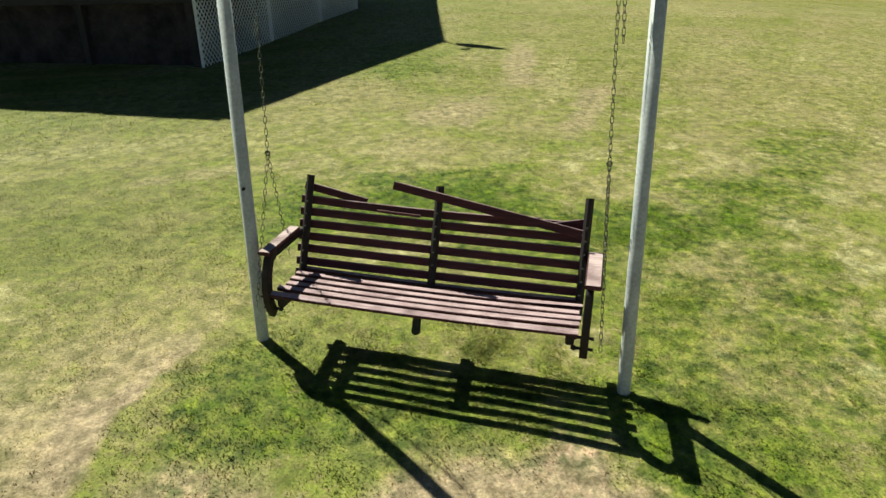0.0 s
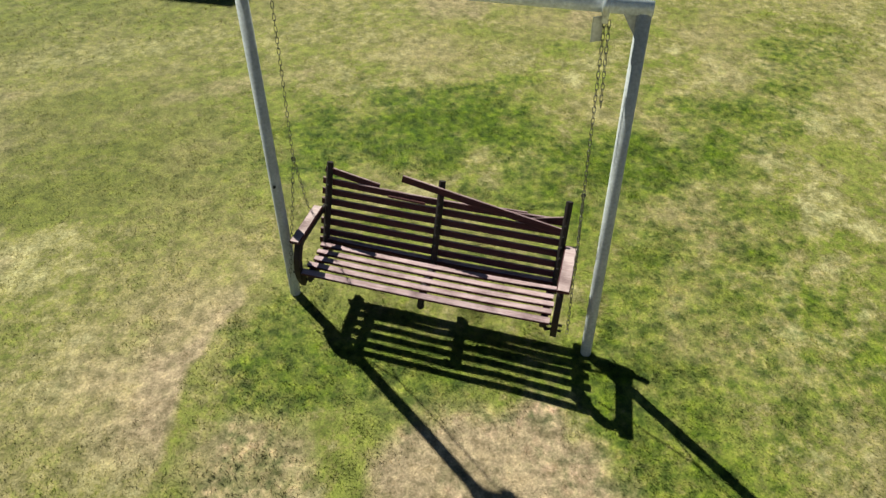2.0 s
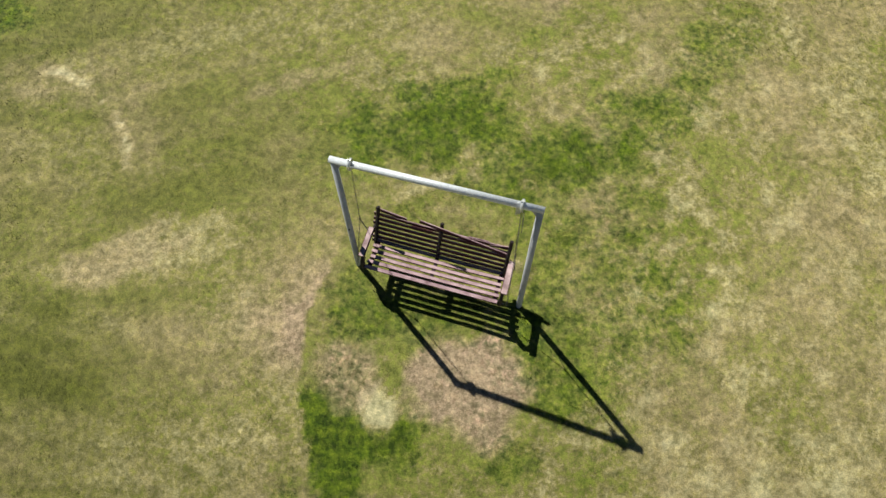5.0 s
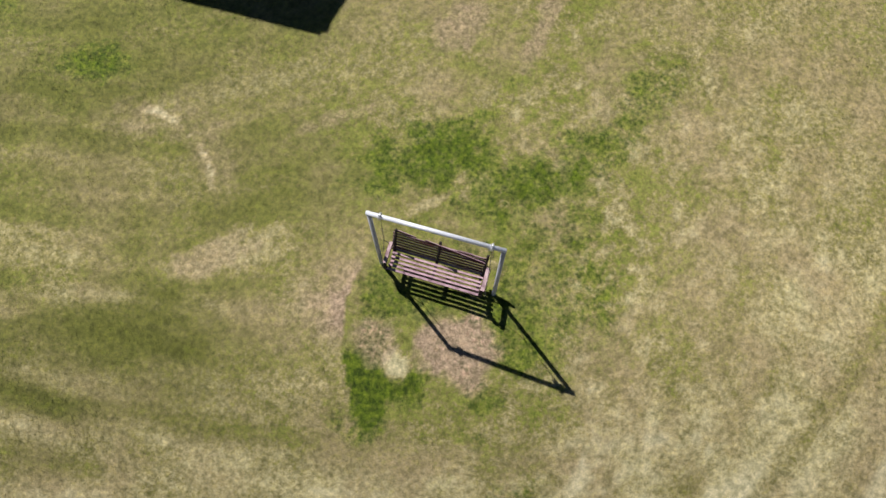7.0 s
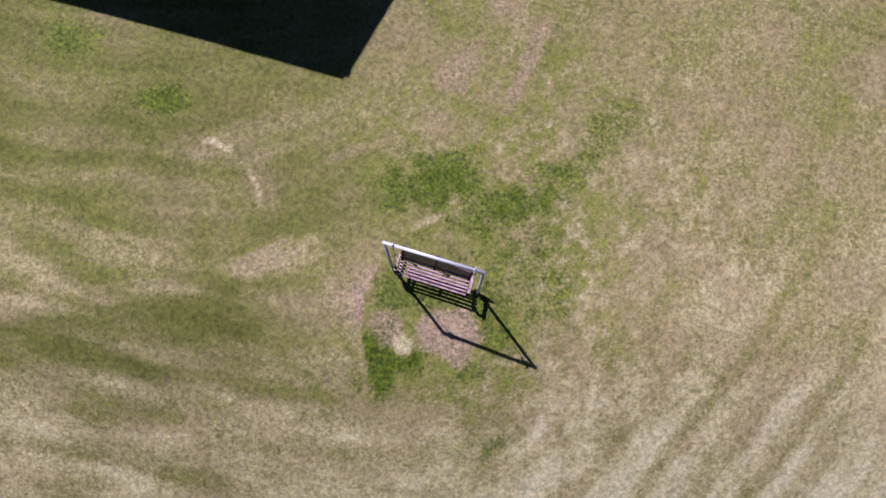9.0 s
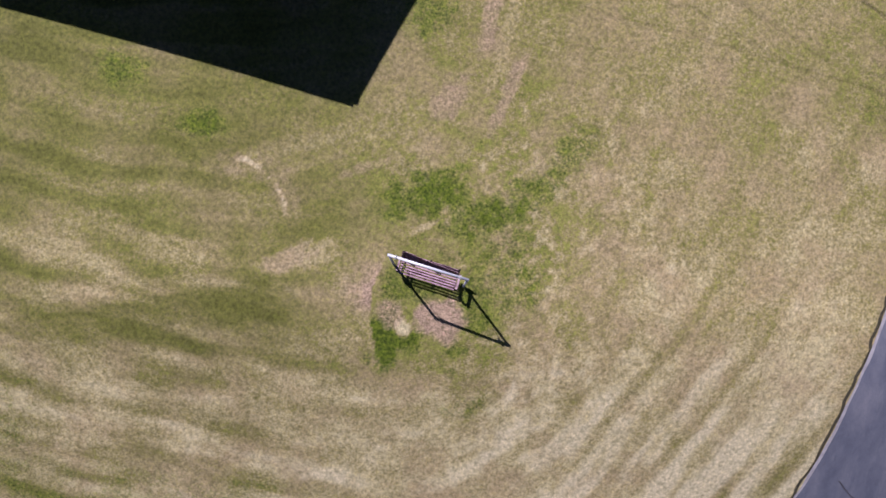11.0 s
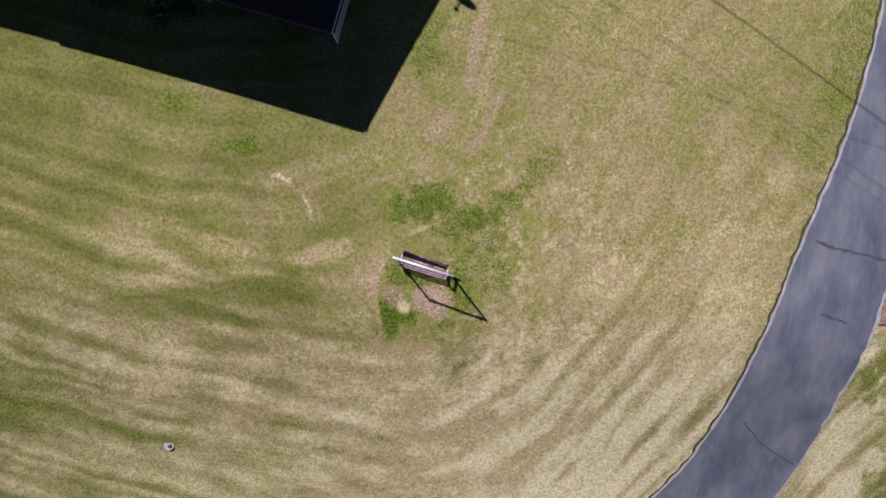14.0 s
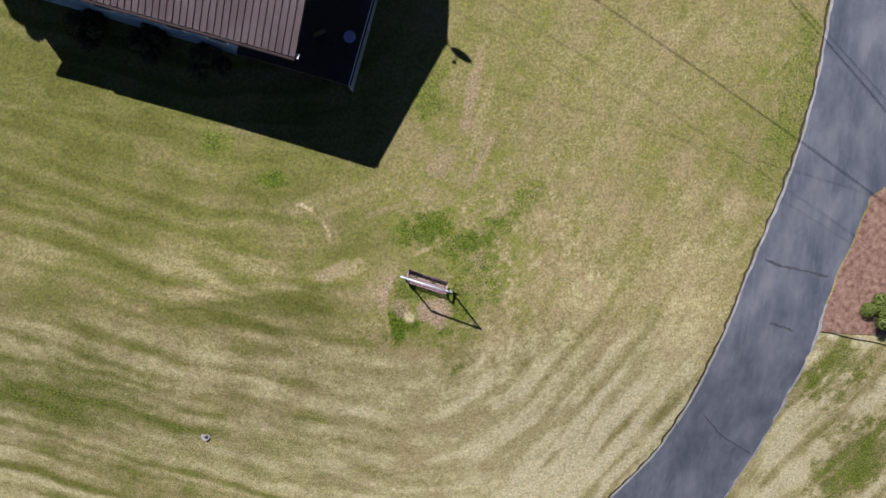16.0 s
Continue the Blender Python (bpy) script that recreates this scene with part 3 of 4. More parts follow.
crack([(12.27, -1.92), (12.7, -2.3), (13.26, -2.85), (14.1, -3.3), (14.94, -3.78)], 0.035)
crack([(13.69, 4.98), (14.32, 4.79), (15.2, 4.65), (16.5, 4.46)], 0.05)
crack([(14.2, 2.4), (14.6, 2.3), (15.3, 2.1)], 0.05)

# ---------------------------------------------------------------- swing frame
POST_L, POST_R = Vector((-1.005, 3.40, 0)), Vector((0.877, 2.962, 0))
BAR_L, BAR_R = Vector((-0.980, 3.465, 2.145)), Vector((0.910, 3.0, 2.11))
bar_dir = (BAR_R - BAR_L).normalized()
swing_frame = thing("swing_frame", Matrix.Translation((0, 3.22, 0)), "tall grey steel pipe frame set in the lawn", "swing frame")
to_frame = Matrix.Translation((0, -3.22, 0))


def framed(bm):
    bm.transform(to_frame)
    return bm


for foot, head in ((POST_L, BAR_L), (POST_R, BAR_R)):
    z = ground_at(foot.x, foot.y)
    part("post", framed(tube([(foot.x, foot.y, z - 0.25), (foot.x, foot.y, z), head - Vector((0, 0, 0.02))], 0.033, 20)), painted_post, swing_frame, "weathered grey steel post", True)
    inward = bar_dir if head is BAR_L else -bar_dir
    bm = bmesh.new()
    side = bar_dir.cross(Vector((0, 0, 1))).normalized() * 0.004
    corner = head - Vector((0, 0, 0.03)) + inward * 0.03
    tri = [corner, corner + inward * 0.06, corner - Vector((0, 0, 0.10))]
    a = [bm.verts.new(p + side) for p in tri]
    b = [bm.verts.new(p - side) for p in tri]
    bm.faces.new(a)
    bm.faces.new(b[::-1])
    for k in range(3):
        bm.faces.new((a[k], b[k], b[(k + 1) % 3], a[(k + 1) % 3]))
    bmesh.ops.recalc_face_normals(bm, faces=bm.faces[:])
    part("gusset", framed(bm), painted_post, swing_frame)
bm = tube([BAR_L - bar_dir * 0.036, BAR_R + bar_dir * 0.036], 0.0335, 24)
part("crossbar", framed(bm), bar_paint, swing_frame, "bright galvanised steel crossbar", True)
CLAMP_L = BAR_L + bar_dir * 0.165
CLAMP_R = BAR_R - bar_dir * 0.165
for at in (CLAMP_L, CLAMP_R):
    ring = []
    w = bar_dir.cross(Vector((0, 0, 1))).normalized()
    for k in range(24):
        a = k * math.tau / 24
        ring.append(at + (0.044 * math.cos(a)) * w + Vector((0, 0, 0.044 * math.sin(a))))
    clamp = part("clamp", framed(tube(ring, 0.017, 8, True)), bolt_steel, swing_frame, "bright bolted pipe clamp", True)
    for s in (-1, 1):
        bm = bmesh.new()
        add_tube(bm, [at + Vector((0, 0, 0.045)) + s * bar_dir * 0.012, at + Vector((0, 0, 0.072)) + s * bar_dir * 0.012], 0.008, 8)
        part("bolt", framed(bm), bolt_steel, clamp)
    bm = bmesh.new()
    add_box(bm, (-0.014, -0.03, -0.075), (0.014, 0.03, -0.04), Matrix.Translation(at) @ Matrix.Rotation(math.atan2(bar_dir.y, bar_dir.x), 4, "Z"), 0.004)
    part("lug", framed(bm), bolt_steel, clamp)
bm = tube([(-0.9945, 3.385, 0.93), (-0.9945, 3.398, 0.93)], 0.009, 10)
part("bolt_hole", framed(bm), black_iron, swing_frame, "small dark bolt in the post")
tag = box((-0.026, -0.003, -0.17), (0.026, 0.003, -0.055), Matrix.Translation(CLAMP_R - bar_dir * 0.03) @ Matrix.Rotation(math.atan2(bar_dir.y, bar_dir.x) + 0.5, 4, "Z"), 0.002)
part("tag", framed(tag), galvanised, swing_frame, "flat grey hanger plate")

# ---------------------------------------------------------------- hanging bench
BENCH = Matrix.Translation((-0.068, 3.255, 0.420)) @ pose(0, 0, 0, 0, 2.8, -14.0)
bench = thing("porch_swing", BENCH, "weathered dark red wooden swing bench with broken back slats", "swing bench")
rng = random.Random(4)
HALF = 0.755


def lean(z):
    """How far the backrest lies back at a height above the seat."""
    return 0.110 + 0.36 * z


# seat boards, dished a little, the front one rounded over
for k in range(6):
    y = 0.107 - 0.0705 * k
    z = -0.012 - 0.010 * math.sin(math.pi * (k + 0.5) / 6) - (0.012 if k == 5 else 0) - 0.0035 * (5 - k)
    tilt = -0.25 if k == 5 else 0.06 * (2.5 - k) * 0.4
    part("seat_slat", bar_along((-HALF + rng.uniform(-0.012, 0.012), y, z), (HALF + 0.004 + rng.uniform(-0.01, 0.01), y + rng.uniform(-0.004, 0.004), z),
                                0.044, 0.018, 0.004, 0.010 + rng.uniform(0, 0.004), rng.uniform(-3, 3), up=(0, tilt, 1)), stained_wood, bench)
# back boards
for k in range(7):
    z = 0.320 - 0.0638 * k
    y = lean(z) + 0.028
    sag = 0.014 if k == 0 else rng.uniform(0.0, 0.004)
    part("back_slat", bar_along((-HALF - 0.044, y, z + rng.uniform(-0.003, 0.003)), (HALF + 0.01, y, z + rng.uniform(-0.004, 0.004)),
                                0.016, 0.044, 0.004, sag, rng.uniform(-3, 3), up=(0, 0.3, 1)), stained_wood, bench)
# what is left of the top boards
y = lean(0.39)
part("broken_slat", bar_along((-HALF - 0.03, y + 0.028, 0.392), (-0.43, y + 0.018, 0.328), 0.015, 0.042, 0.003, 0, 4, up=(0, 0.3, 1)), stained_wood, bench, "splintered stub of a back slat")
part("broken_slat", bar_along((-0.265, lean(0.43) - 0.035, 0.450), (0.725, lean(0.28) - 0.03, 0.298), 0.016, 0.044, 0.003, 0.0, 10, up=(0, 0.3, 1)), stained_wood, bench,
     "loose back slat hanging askew across the back")
part("broken_slat", bar_along((0.28, lean(0.29) + 0.046, 0.318), (0.51, lean(0.30) + 0.046, 0.322), 0.015, 0.03, 0.003, 0, 0, up=(0, 0.3, 1)), stained_wood, bench, "snapped end of a back slat")
part("broken_slat", bar_along((0.53, lean(0.29) + 0.028, 0.302), (HALF + 0.005, lean(0.33) + 0.028, 0.350), 0.015, 0.022, 0.003, 0, 3, up=(0, 0.3, 1)), stained_wood, bench, "splintered stub of a back slat")
# added thin strip that stands for a red stain on the slat
part("broken_slat", bar_along((-0.36, lean(0.29) + 0.014, 0.298), (-0.12, lean(0.285) + 0.014, 0.292), 0.008, 0.016, 0.003, 0, 0, up=(0, 0.3, 1)), red_stain, bench, "thin red strip for a stain on a back slat")
# uprights of the back
for x, top in ((-HALF + 0.006, 0.452), (-0.024, 0.452), (HALF - 0.008, 0.458)):
    a, b = Vector((x, lean(-0.1), -0.10)), Vector((x, lean(top), top))
    bm = bar_along(a, b, 0.042, 0.036, 0.014, up=(0, -1, 0))
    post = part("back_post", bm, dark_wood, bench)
    for k in range(6):
        z = 0.320 - 0.0638 * k
        bm = bmesh.new()
        bmesh.ops.create_icosphere(bm, subdivisions=1, radius=0.009, matrix=Matrix.Translation((x, lean(z) - 0.018, z)))
        part("bolt", bm, black_iron, post)
# bearers under the seat
for x in (-HALF + 0.03, -0.02, HALF - 0.03):
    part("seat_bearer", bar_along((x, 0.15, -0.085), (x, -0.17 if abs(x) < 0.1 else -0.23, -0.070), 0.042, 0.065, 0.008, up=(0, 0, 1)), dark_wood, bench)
bm = tube([(-0.02, -0.19, -0.06), (-0.02, -0.213, -0.140)], 0.021, 12)
bmesh.ops.create_uvsphere(bm, u_segments=12, v_segments=8, radius=0.024, matrix=Matrix.Translation((-0.02, -0.215, -0.142)))
part("bolt", bm, black_iron, bench, "dark rounded bolt end under the seat")
# arm rests on bowed supports
for s in (-1, 1):
    x, top = (0.805, 0.207) if s > 0 else (-0.80, 0.187)
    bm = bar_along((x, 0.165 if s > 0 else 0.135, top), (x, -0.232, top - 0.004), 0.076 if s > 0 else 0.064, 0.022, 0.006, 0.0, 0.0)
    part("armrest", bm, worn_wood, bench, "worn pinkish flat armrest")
    bm = bmesh.new()
    curve = [(-0.145, top - 0.014), (-0.205, 0.145), (-0.240, 0.075), (-0.250, 0.0), (-0.240, -0.07), (-0.220, -0.12), (-0.197, -0.160)]
    rings = []
    for i, (py, pz) in enumerate(curve):
        a, b = curve[max(i - 1, 0)], curve[min(i + 1, len(curve) - 1)]
        d = Vector((0, b[0] - a[0], b[1] - a[1])).normalized()
        out = Vector((0, d.z, -d.y))
        rings.append([bm.verts.new(Vector((x - s * 0.012, py, pz)) + Vector((p * 0.019, 0, 0)) + out * q * 0.026) for p, q in ((-1, -1), (1, -1), (1, 1), (-1, 1))])
    for r, t in zip(rings, rings[1:]):
        for k in range(4):
            bm.faces.new((r[k], r[(k + 1) % 4], t[(k + 1) % 4], t[k]))
    bm.faces.new(rings[0][::-1])
    bm.faces.new(rings[-1])
    bmesh.ops.bevel(bm, geom=[e for e in bm.edges], offset=0.004, segments=1, affect="EDGES")
    bmesh.ops.recalc_face_normals(bm, faces=bm.faces[:])
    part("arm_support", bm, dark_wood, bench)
    part("arm_bracket", bar_along((x - s * 0.02, 0.19, top - 0.027), (x - s * 0.02, -0.14, top - 0.030), 0.022, 0.035, 0.004), dark_wood, bench)
    for py, pz in ((-0.208, -0.125), (-0.238, -0.05)):
        bm = bmesh.new()
        add_tube(bm, [(x - s * 0.06, py, pz), (x + s * 0.03, py, pz)], 0.008, 8)
        bmesh.ops.create_icosphere(bm, subdivisions=1, radius=0.016, matrix=Matrix.Translation((x - s * 0.06, py, pz)))
        part("bolt", bm, black_iron, bench)


def chain(name, a, b, sag=0.0, label=""):
    """Links of bent wire, turned by a quarter each, from a to b in world places."""
    a, b = Vector(a), Vector(b)
    length = (b - a).length
    n = max(2, round(length / 0.030))
    bm = bmesh.new()
    back = BENCH.inverted()
    for i in range(n):
        t0, t1 = i / n, (i + 1) / n
        p = a.lerp(b, (t0 + t1) / 2) - Vector((0, 0, sag * 4 * t0 * (1 - t0)))
        d = (b - a).normalized()
        side = d.orthogonal().normalized()
        side = Matrix.Rotation(i * math.pi / 2 + 0.6, 3, d) @ side
        ring = []
        half, wide = length / n * 0.62, 0.0075
        for k in range(12):
            q = k * math.tau / 12
            ring.append(p + d * (half - wide) * (1 if math.cos(q) > 0 else -1) * min(1, abs(math.cos(q)) * 3) + d * wide * math.cos(q) + side * wide * math.sin(q))
        add_tube(bm, ring, 0.0018, 5, True)
    bm.transform(back)
    bmesh.ops.recalc_face_normals(bm, faces=bm.faces[:])
    return part(name, bm, chain_steel, bench, label or "rusty steel chain", True)


for s, at in ((-1, CLAMP_L), (1, CLAMP_R)):
    front = BENCH @ Vector((s * (HALF + 0.115), -0.215, -0.125))
    rear = BENCH @ Vector((s * (HALF + 0.10), 0.16, 0.02))
    knot = Vector((at.x, at.y, 0)).lerp((front + rear) / 2, 0.45)
    knot.z = 1.10
    top = at - Vector((0, 0, 0.07))
    chain("chain", top, knot)
    chain("chain", knot, front)
    chain("chain", knot, rear)
    bm = bmesh.new()
    add_tube(bm, [knot + 0.011 * Vector((math.cos(k * math.tau / 12), 0, math.sin(k * math.tau / 12))) for k in range(12)], 0.004, 6, True)
    bm.transform(BENCH.inverted())
    part("ring", bm, chain_steel, bench, "steel ring that joins the chains", True)
    if s > 0:
        chain("chain", top + bar_dir * 0.02, Vector((at.x + 0.03, at.y - 0.01, 1.62)), label="loose doubled end of the chain")

# ---------------------------------------------------------------- house
HOUSE = Matrix.Translation((-4.706, 10.474, 0)) @ Matrix.Rotation(radians(-12.1), 4, "Z")
house = thing("house", HOUSE, "white sided house in shade under a mauve ribbed metal roof", "house")
EAVE, PITCH, DEEP, LONG = 5.16, 0.38, 6.45, 12.9
BASE = -0.4
WALL_R, WALL_F, WALL_L, WALL_B = -3.05, 0.40, -LONG + 0.3, 2 * DEEP - 0.44


def roof_z(v):
    return EAVE + PITCH * (v if v < DEEP else 2 * DEEP - v) - 0.02


# walls with a slot for each window of the front
FRONT_WINDOWS = [(u, 0.7, 2.4, 3.5) for u in (-3.6, -5.2, -7.9, -10.4)]
bm = bmesh.new()
cuts = sorted({WALL_L, WALL_R} | {u - w / 2 for u, w, _, _ in FRONT_WINDOWS} | {u + w / 2 for u, w, _, _ in FRONT_WINDOWS})
for a, b in zip(cuts, cuts[1:]):
    hole = [x for x in FRONT_WINDOWS if abs((a + b) / 2 - x[0]) < x[1] / 2]
    for lo, hi in ([(0.8, hole[0][2]), (hole[0][3], 5.0)] if hole else [(0.8, 5.0)]):
        add_box(bm, (a, WALL_F, lo), (b, WALL_F + 0.16, hi))
for k in range(34):
    z = 0.83 + 0.12 * k
    for a, b in zip(cuts, cuts[1:]):
        if not any(abs((a + b) / 2 - x[0]) < x[1] / 2 and x[2] - 0.1 < z < x[3] for x in FRONT_WINDOWS):
            add_box(bm, (a, WALL_F - 0.022, z), (b, WALL_F - 0.004, z + 0.018))
part("wall", bm, siding_white, house, "pale blue-white horizontal lap siding")
part("wall", box((WALL_R - 0.16, WALL_F + 0.165, 1.1), (WALL_R, WALL_B, 5.18)), siding_white, house)
part("wall", box((WALL_L, WALL_F + 0.165, 1.1), (WALL_L + 0.16, WALL_B, 5.18)), siding_white, house)
part("wall", box((WALL_L, WALL_B + 0.005, BASE), (WALL_R, WALL_B + 0.165, 5.0)), siding_white, house)
part("wall", box((WALL_R + 0.005, 4.6, 1.86), (-0.35, WALL_B, 5.15)), siding_white, house)
part("foundation", box((WALL_R + 0.005, 4.6, BASE), (-0.35, WALL_B, 1.80)), foundation, house)
part("foundation", box((WALL_L - 0.01, WALL_F + 0.01, BASE), (WALL_R, WALL_F + 0.25, 0.795), None, 0.01), foundation, house, "dark block foundation wall")
for u in (WALL_R - 0.005, WALL_L - 0.16):
    bm = bmesh.new()
    prof = [(WALL_F + 0.2, 5.185), (WALL_B, 5.185), (DEEP, roof_z(DEEP) - 0.12)]
    a = [bm.verts.new((u - 0.15, v, z)) for v, z in prof]
    b = [bm.verts.new((u, v, z)) for v, z in prof]
    bm.faces.new(a)
    bm.faces.new(b[::-1])
    for k in range(3):
        bm.faces.new((a[k], a[(k + 1) % 3], b[(k + 1) % 3], b[k]))
    bmesh.ops.recalc_face_normals(bm, faces=bm.faces[:])
    part("gable", bm, siding_white, house)
for u, w, lo, hi in FRONT_WINDOWS:
    bm = bmesh.new()
    for a, b in (((u - w / 2 - 0.06, WALL_F - 0.03, lo - 0.06), (u - w / 2, WALL_F + 0.06, hi + 0.06)), ((u + w / 2, WALL_F - 0.03, lo - 0.06), (u + w / 2 + 0.06, WALL_F + 0.06, hi + 0.06)),
                 ((u - w / 2, WALL_F - 0.03, hi), (u + w / 2, WALL_F + 0.06, hi + 0.06)), ((u - w / 2, WALL_F - 0.045, lo - 0.06), (u + w / 2, WALL_F + 0.06, lo)),
                 ((u - w / 2, WALL_F + 0.02, (lo + hi) / 2 - 0.02), (u + w / 2, WALL_F + 0.05, (lo + hi) / 2 + 0.02))):
        add_box(bm, a, b, None, 0.004)
    win = part("window", bm, trim_white, house, "white framed window")
    part("pane", box((u - w / 2, WALL_F + 0.065, lo), (u + w / 2, WALL_F + 0.075, hi)), glass_dark, win, "dark glass")

# the roof: two slopes of ribbed sheet
for which in (0, 1):
    def on_roof(u, v, lift):
        w = v if which == 0 else 2 * DEEP - v
        return Vector((u, w, EAVE + PITCH * v + lift))
    bm = bmesh.new()
    ribs = int(LONG / 0.2286)
    prof = []
    for k in range(ribs + 1):
        u = -LONG + k * LONG / ribs
        prof += [(u - 0.018, 0.0), (u - 0.010, 0.036), (u + 0.010, 0.036), (u + 0.018, 0.0)]
    prof = [(min(max(u, -LONG - 0.02), 0.02), z) for u, z in prof]
    low = [bm.verts.new(on_roof(u, 0.0, z)) for u, z in prof]
    high = [bm.verts.new(on_roof(u, DEEP, z)) for u, z in prof]
    for k in range(len(prof) - 1):
        bm.faces.new((low[k], low[k + 1], high[k + 1], high[k]))
    bmesh.ops.solidify(bm, geom=bm.faces[:], thickness=0.03)
    bmesh.ops.recalc_face_normals(bm, faces=bm.faces[:])
    part("roof", bm, roof_metal, house, "mauve standing rib metal roof sheet")
    bm = bmesh.new()
    corners = [on_roof(-LONG, 0.02, -0.035), on_roof(0, 0.02, -0.035), on_roof(0, DEEP, -0.035), on_roof(-LONG, DEEP, -0.035)]
    a = [bm.verts.new(p) for p in corners]
    b = [bm.verts.new(p - Vector((0, 0, 0.11))) for p in corners]
    bm.faces.new(a)
    bm.faces.new(b[::-1])
    for k in range(4):
        bm.faces.new((a[k], b[k], b[(k + 1) % 4], a[(k + 1) % 4]))
    bmesh.ops.recalc_face_normals(bm, faces=bm.faces[:])
    part("roof_deck", bm, deck_brown, house)
part("ridge_cap", bar_along((-LONG - 0.02, DEEP, EAVE + PITCH * DEEP + 0.03), (0.02, DEEP, EAVE + PITCH * DEEP + 0.03), 0.22, 0.04, 0.01), roof_metal, house)
part("gutter", bar_along((-10.45, -0.06, EAVE - 0.09), (0.0, -0.06, EAVE - 0.07), 0.09, 0.10, 0.02), gutter_paint, house, "dark eave gutter")
lamp = part("flood_lamp", box((0.02, -0.02, EAVE - 0.10), (0.12, 0.16, EAVE - 0.03), None, 0.015), trim_white, house, "small white flood lamp housing at the eave corner")

# satellite dish on the ridge end
bm = bmesh.new()
rows = []
for i in range(6):
    r = 0.39 * i / 5
    rows.append([bm.verts.new((r * math.cos(k * math.tau / 24), 0.9 * r * math.sin(k * math.tau / 24), 0.35 * r * r)) for k in range(24)] if i else [bm.verts.new((0, 0, 0))])
for k in range(24):
    bm.faces.new((rows[0][0], rows[1][k], rows[1][(k + 1) % 24]))
for i in range(1, 5):
    for k in range(24):
        bm.faces.new((rows[i][k], rows[i + 1][k], rows[i + 1][(k + 1) % 24], rows[i][(k + 1) % 24]))
bmesh.ops.solidify(bm, geom=bm.faces[:], thickness=0.01)
DISH = Matrix.Translation((0.46, DEEP - 0.10, EAVE + PITCH * DEEP + 0.30))
dish = thing("satellite_dish", HOUSE @ DISH, "small grey satellite dish on an arm at the roof ridge", "satellite dish")
bm.transform(Matrix.Rotation(radians(50), 4, "X") @ Matrix.Rotation(radians(-25), 4, "Y"))
part("reflector", bm, grey_cover, dish, "", True)
part("mast", tube([(-0.52, 0.10, -0.30), (-0.46, 0.08, 0.0), (-0.02, 0.02, 0.0)], 0.025, 8), grey_cover, dish)
part("arm", tube([(0, -0.05, -0.12), (-0.12, -0.42, -0.12)], 0.02, 8), grey_cover, dish)
part("feed", box((-0.18, -0.50, -0.17), (-0.07, -0.40, -0.06), None, 0.01), grey_cover, dish)

# side deck with its lattice skirt
DECK_R, DECK_TOP, DECK_BACK = 1.29, 1.85, 9.0
DECK_F = WALL_F - 0.17
deck = thing("deck", HOUSE, "dark stained timber deck with white lattice skirting", "deck")
u = WALL_R + 0.01
while u < DECK_R - 0.05:
    part("board", box((u, DECK_F, DECK_TOP - 0.03), (u + 0.135, DECK_BACK, DECK_TOP), None, 0.004), deck_brown, deck)
    u += 0.1425
part("fascia", box((WALL_R + 0.01, DECK_F + 0.002, DECK_TOP - 0.26), (DECK_R - 0.03, DECK_F + 0.038, DECK_TOP - 0.034), None, 0.004), deck_brown, deck)
for u in (WALL_R + 0.3, -0.6, DECK_R - 0.12):
    part("post", box((u - 0.05, DECK_F + 0.05, 0.2), (u + 0.05, DECK_F + 0.15, DECK_TOP - 0.035), None, 0.006), deck_brown, deck)
# rough masonry wall below the deck's front, with a shallow pier at its middle
bm = bmesh.new()
rnd = random.Random(8)
cols, rows = 30, 12
grid = [[bm.verts.new((WALL_R + 0.02 + (DECK_R - 0.05 - WALL_R - 0.02) * i / cols, DECK_F + 0.16 + rnd.uniform(-0.02, 0.02), 0.3 + (DECK_TOP - 0.05 - 0.3) * j / rows)) for i in range(cols + 1)] for j in range(rows + 1)]
for j in range(rows):
    for i in range(cols):
        bm.faces.new((grid[j][i], grid[j][i + 1], grid[j + 1][i + 1], grid[j + 1][i]))
bmesh.ops.solidify(bm, geom=bm.faces[:], thickness=-0.12)
bmesh.ops.recalc_face_normals(bm, faces=bm.faces[:])
part("skirt_wall", bm, skirt_stone, deck, "dark mottled brown masonry below the deck", True)
lat_lo, lat_hi = 0.66, DECK_TOP - 0.02
